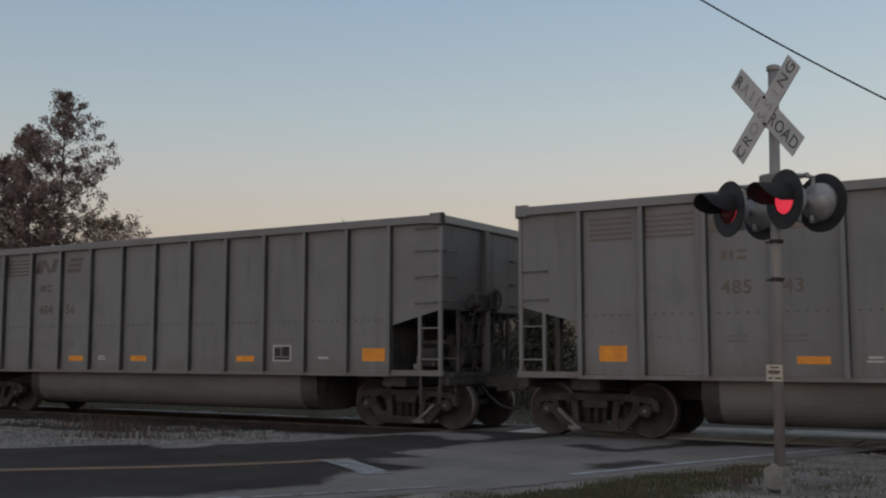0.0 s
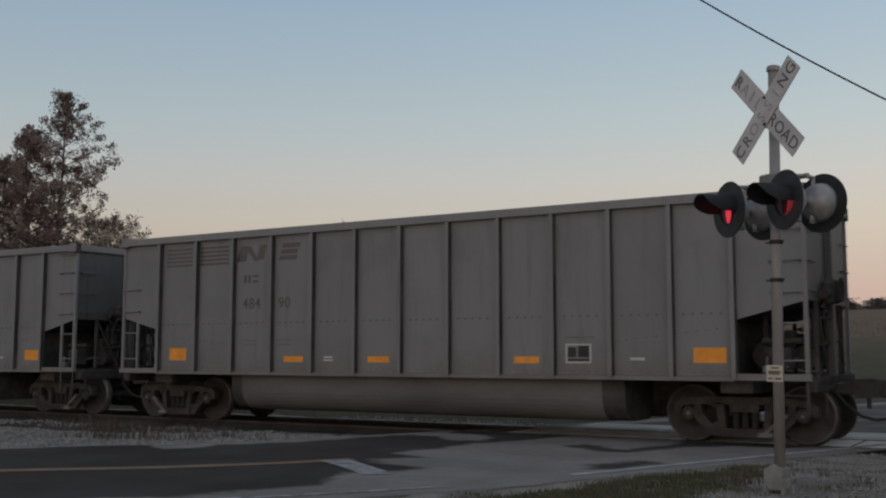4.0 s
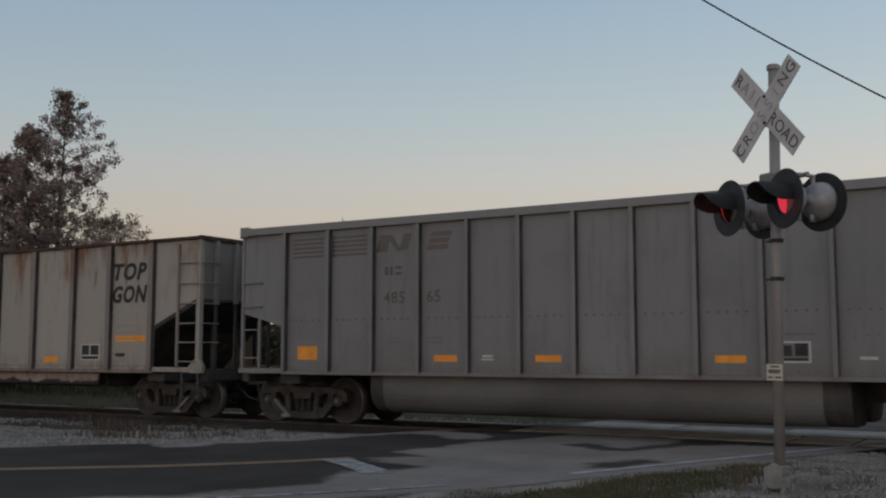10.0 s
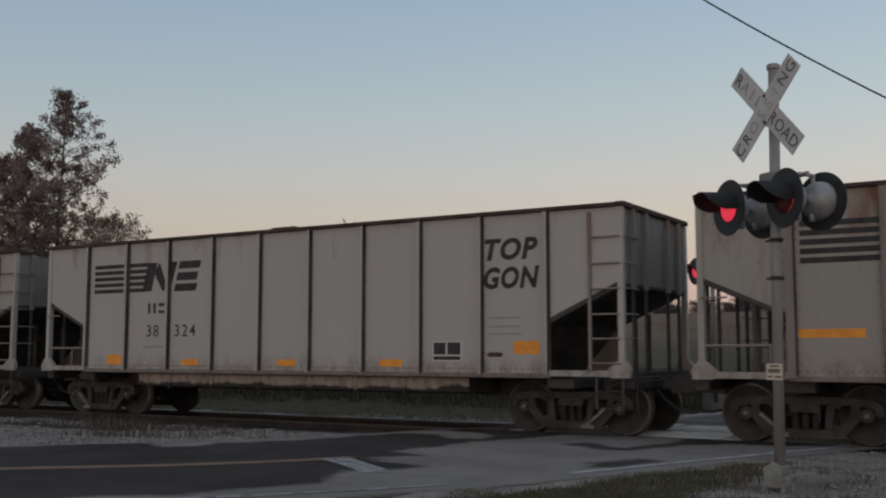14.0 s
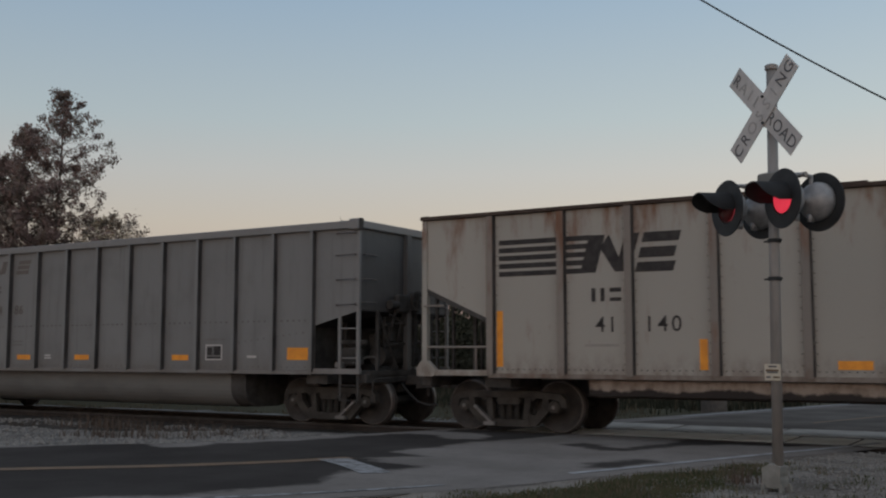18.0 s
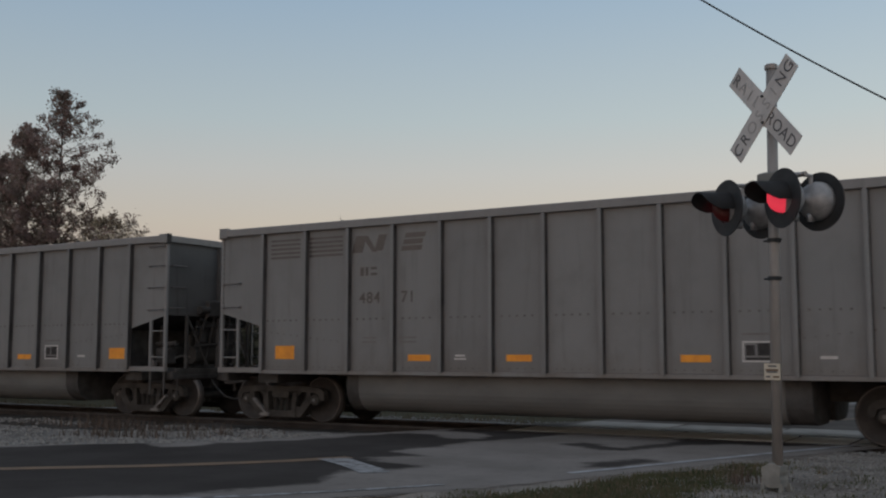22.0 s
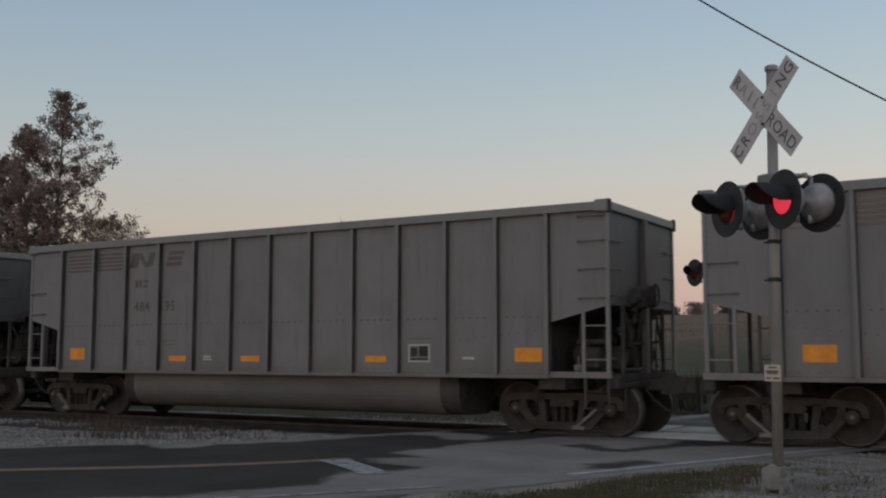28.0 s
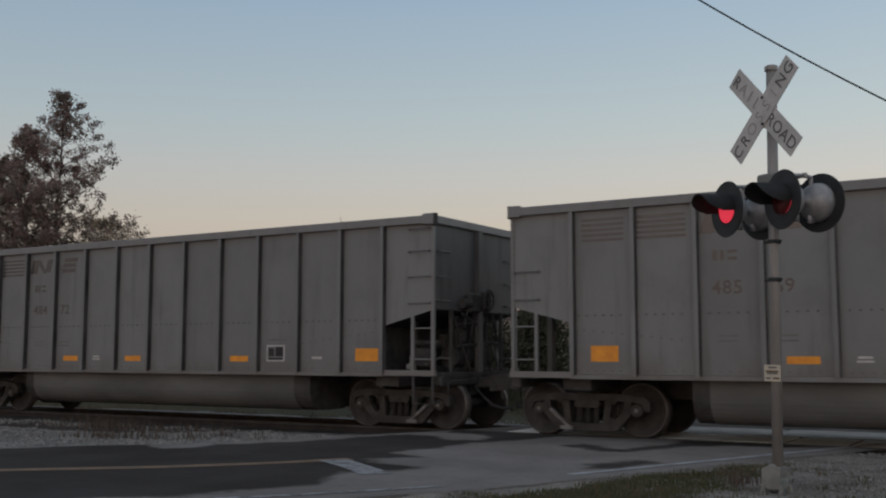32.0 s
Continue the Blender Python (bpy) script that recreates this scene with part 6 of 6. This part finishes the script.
def scatter():
    rng = random.Random(5)
    green, dry = [], []
    while len(green) < 3800:
        x, y = rng.uniform(-7.5, 0.5), rng.uniform(5.0, 14.0)
        g = edge_gap(x, y)
        if g < 0.50 or g > 5.5:
            continue
        bare = smooth(-3.7, -3.0, x) * smooth(8.2, 9.4, y)
        thin = 0.03 if g < 0.85 + 0.35 * noise.noise(Vector((x * 1.1, y * 1.1, 2))) else (0.05 + 0.95 * smooth(-5.7, -4.7, x))
        if rng.random() > (1 - 0.97 * bare) * thin * (0.65 + 0.8 * noise.noise(Vector((x * 0.9, y * 0.9, 7)))):
            continue
        z = verge_z(x, y) - 0.005
        spot = (x, y, z, rng.randint(16, 30), rng.uniform(0.015, 0.055), 0.10)
        green.append(spot)
        if rng.random() < 0.45:
            dry.append((x, y, z, rng.randint(6, 16), rng.uniform(0.02, 0.08), 0.12))
    blades("verge_grass", green, M["grass_green"], "short green grass on the roadside verge", "grass", seed=2, wide=0.006)
    blades("dry_verge_grass", dry, M["grass_dry"], "dry straw among the verge grass", "grass", seed=3, wide=0.005)
    # russet dead weeds round the signal base and in the ballast
    weeds = [(-3.12 + rng.uniform(-0.16, 0.16), 11.15 + rng.uniform(-0.12, 0.15), 0.02, 7, rng.uniform(0.12, 0.26), 0.06) for _ in range(7)]
    for cx, cy, n in ((-14.6, 13.3, 9), (-13.4, 13.5, 9), (-12.6, 13.9, 5), (-16.0, 13.2, 5), (-12.9, 14.4, 7), (-17.8, 14.9, 16), (-16.7, 15.0, 14), (-15.0, 15.2, 9), (-19.4, 14.8, 6)):
        for _ in range(n):
            weeds.append((cx + rng.gauss(0, 0.42), cy + rng.gauss(0, 0.28), -0.14, rng.randint(9, 18), rng.uniform(0.10, 0.32), 0.11))
    blades("dead_weeds", weeds, M["weed_brown"], "brown dead weeds growing through the ballast", "weeds", seed=4, wide=0.007, bend=0.6)
    # tall weeds and grass beyond the track
    tall, low = [], []
    for _ in range(2600):
        x, y = rng.uniform(-62, -6.0), rng.uniform(26.4, 31.5)
        if edge_gap(x, y) > -7.4:
            continue
        tall.append((x, y, ground_z(x, y), rng.randint(7, 14), rng.uniform(0.10, 0.3) + 0.95 * smooth(26.5, 30.5, y) * rng.uniform(0.3, 1), 0.2))
    for _ in range(800):
        x, y = rng.uniform(3.0, 16), rng.uniform(24, 36)
        if edge_gap(x, y) < 1.0:
            continue
        tall.append((x, y, ground_z(x, y), rng.randint(7, 14), rng.uniform(0.4, 1.0), 0.2))
    for _ in range(900):
        x, y = rng.uniform(-50, -9.5), rng.uniform(24.0, 27.0)
        low.append((x, y, ground_z(x, y), rng.randint(6, 12), rng.uniform(0.06, 0.20), 0.15))
    blades("tall_weeds", tall, M["weed_green"], "tall dull green weeds beyond the track", "weeds", seed=6, wide=0.018)
    blades("dry_grass", low + [(x, y, z, n // 3 + 1, h * 1.1, s) for x, y, z, n, h, s in tall[::2]], M["grass_dry"], "dry straw-coloured grass along the track", "grass", seed=8, wide=0.014)
    field = []
    for _ in range(5200):
        y = 31 + 95 * rng.random() ** 1.6
        x = rng.uniform(-1.2, 0.25) * y * 0.8
        if -1.5 < edge_gap(x, y) + 3 < 4.5 or abs(edge_gap(x, y) + 3.0) < 5:
            continue
        field.append((x, y, ground_z(x, y), 9, 0.16 + 0.0012 * y, 0.5))
    field = [f for f in field if f[1] > 88]
    blades("field_stubble", field, M["field_straw"], "pale dry grass covering the rising field", "field", seed=9, wide=0.02)


scatter()


def stones():
    rng = random.Random(12)
    verts, faces = [], []
    for _ in range(24000):
        if rng.random() < 0.5:
            x, y = rng.uniform(-26, -9.2), TRACK_Y - rng.uniform(1.6, 8.0)
        elif rng.random() < 0.25:
            x, y = rng.uniform(-32, -9.0), TRACK_Y + rng.uniform(2.2, 6.4)
        else:
            x, y = rng.uniform(-4.2, 0.8), rng.uniform(8.8, 16.2)
        g = edge_gap(x, y)
        if -6.45 < g < 0.55 or g < -16.0:
            continue
        d = y - TRACK_Y
        if x > -5:
            z = verge_z(x, y)
        else:
            if d < -2.4:
                z = gravel_z(x, y)
            else:
                z = -0.135 - (0.20 * smooth(1.9, 3.6, abs(d)) if abs(d) > 1.9 else 0) + 0.035 * noise.noise(Vector((x * 1.3, y * 1.3, 1)))
        r = rng.uniform(0.016, 0.042) * (0.5 if x > -5 else 1.0)
        b = len(verts)
        for v in ((1, 0, 0), (-1, 0, 0), (0, 1, 0), (0, -1, 0), (0, 0, 0.8), (0, 0, -0.8)):
            verts.append((x + r * (v[0] + rng.uniform(-0.4, 0.4)), y + r * (v[1] + rng.uniform(-0.4, 0.4)), z + r * (v[2] + rng.uniform(-0.3, 0.3))))
        for f in ((0, 2, 4), (2, 1, 4), (1, 3, 4), (3, 0, 4), (2, 0, 5), (1, 2, 5), (3, 1, 5), (0, 3, 5)):
            faces.append(tuple(b + i for i in f))
    me = bpy.data.meshes.new("ballast_stones")
    me.from_pydata(verts, [], faces)
    me.materials.append(M["stone"])
    tagged(new("ballast_stones", me), "loose pale ballast stones beside the track", "stones", kind="stuff")


stones()


def roadside_bushes():
    """A thicket beyond the track, thinning out towards the road: stems with small leaves round them."""
    rng = random.Random(33)
    verts, faces = [], []
    spots = []
    for _ in range(230):
        x = rng.uniform(-58, -14.5)
        y = rng.uniform(30.5, 34.0)
        tall = 2.7 + 0.6 * smooth(-14.5, -18, x) + 0.7 * noise.noise(Vector((x * 0.3, 2, 0)))
        spots.append((x, y, max(0.8, tall * rng.uniform(0.55, 1.1))))
    for x, y, h in spots:
        z = ground_z(x, y)
        for _ in range(int(320 * h)):
            v = rng.random()
            wide = (0.35 + 0.55 * math.sin(math.pi * min(1, v * 0.9 + 0.1))) * (0.5 + 0.22 * h)
            o = Vector((x + rng.gauss(0, wide * 0.6), y + rng.gauss(0, wide * 0.6), z + h * v + rng.gauss(0, 0.1)))
            u = Vector((rng.gauss(0, 1), rng.gauss(0, 1), rng.gauss(0, 1))).normalized()
            s = u.orthogonal().normalized()
            w = u.cross(s)
            a = rng.uniform(0.04, 0.10)
            b = len(verts)
            verts += [o - s * a, o + w * a * 0.6, o + s * a, o - w * a * 0.6]
            faces.append((b, b + 1, b + 2, b + 3))
    me = bpy.data.meshes.new("thicket")
    me.from_pydata(verts, [], faces)
    me.materials.append(M["hedge_leaf"])
    tagged(new("thicket", me), "dull green thicket of bushes beyond the track", "bushes", kind="stuff")


roadside_bushes()


def far_wood():
    """Bare trees along the crest of the rising field."""
    rng = random.Random(21)
    verts, faces = [], []
    for _ in range(170):
        y = rng.uniform(165, 200)
        x = rng.uniform(-95, 40)
        h = rng.uniform(1.2, 2.6) + 3.4 * max(0, noise.noise(Vector((x * 0.06, 0, 5)))) * 2
        z = ground_z(x, y)
        for _ in range(900):
            o = Vector((x + rng.gauss(0, h * 0.35), y + rng.gauss(0, 1), z + h * rng.random() ** 1.15))
            u = Vector((rng.gauss(0, 1), rng.gauss(0, 1), rng.gauss(0, 1))).normalized()
            v = u.orthogonal().normalized()
            w = u.cross(v)
            a = rng.uniform(0.07, 0.2)
            b = len(verts)
            verts += [o - v * a, o + w * a * 0.5, o + v * a, o - w * a * 0.5]
            faces.append((b, b + 1, b + 2, b + 3))
    me = bpy.data.meshes.new("far_wood")
    me.from_pydata(verts, [], faces)
    me.materials.append(M["far_wood"])
    tagged(new("far_wood", me), "distant bare trees along the crest of the field", "woods", kind="stuff")


far_wood()


# ---- what moves: the train rolls, its wheels turn, the two-faced roundels flip to flash ----
def motions():
    times = [i * 0.5 for i in range(65)]
    spin = [i / 15 for i in range(481)]
    for k, car in CARS.items():
        walk(car, [(t, pose(offset(k) + run(t), TRACK_Y, 0)) for t in times])
        for w in [c for c in car.children if c.name.startswith("wheelset")]:
            x = w.location.x
            walk(w, [(t, pose(x, 0, WHEEL_R, 0, math.degrees(run(t) / WHEEL_R), 0)) for t in spin])
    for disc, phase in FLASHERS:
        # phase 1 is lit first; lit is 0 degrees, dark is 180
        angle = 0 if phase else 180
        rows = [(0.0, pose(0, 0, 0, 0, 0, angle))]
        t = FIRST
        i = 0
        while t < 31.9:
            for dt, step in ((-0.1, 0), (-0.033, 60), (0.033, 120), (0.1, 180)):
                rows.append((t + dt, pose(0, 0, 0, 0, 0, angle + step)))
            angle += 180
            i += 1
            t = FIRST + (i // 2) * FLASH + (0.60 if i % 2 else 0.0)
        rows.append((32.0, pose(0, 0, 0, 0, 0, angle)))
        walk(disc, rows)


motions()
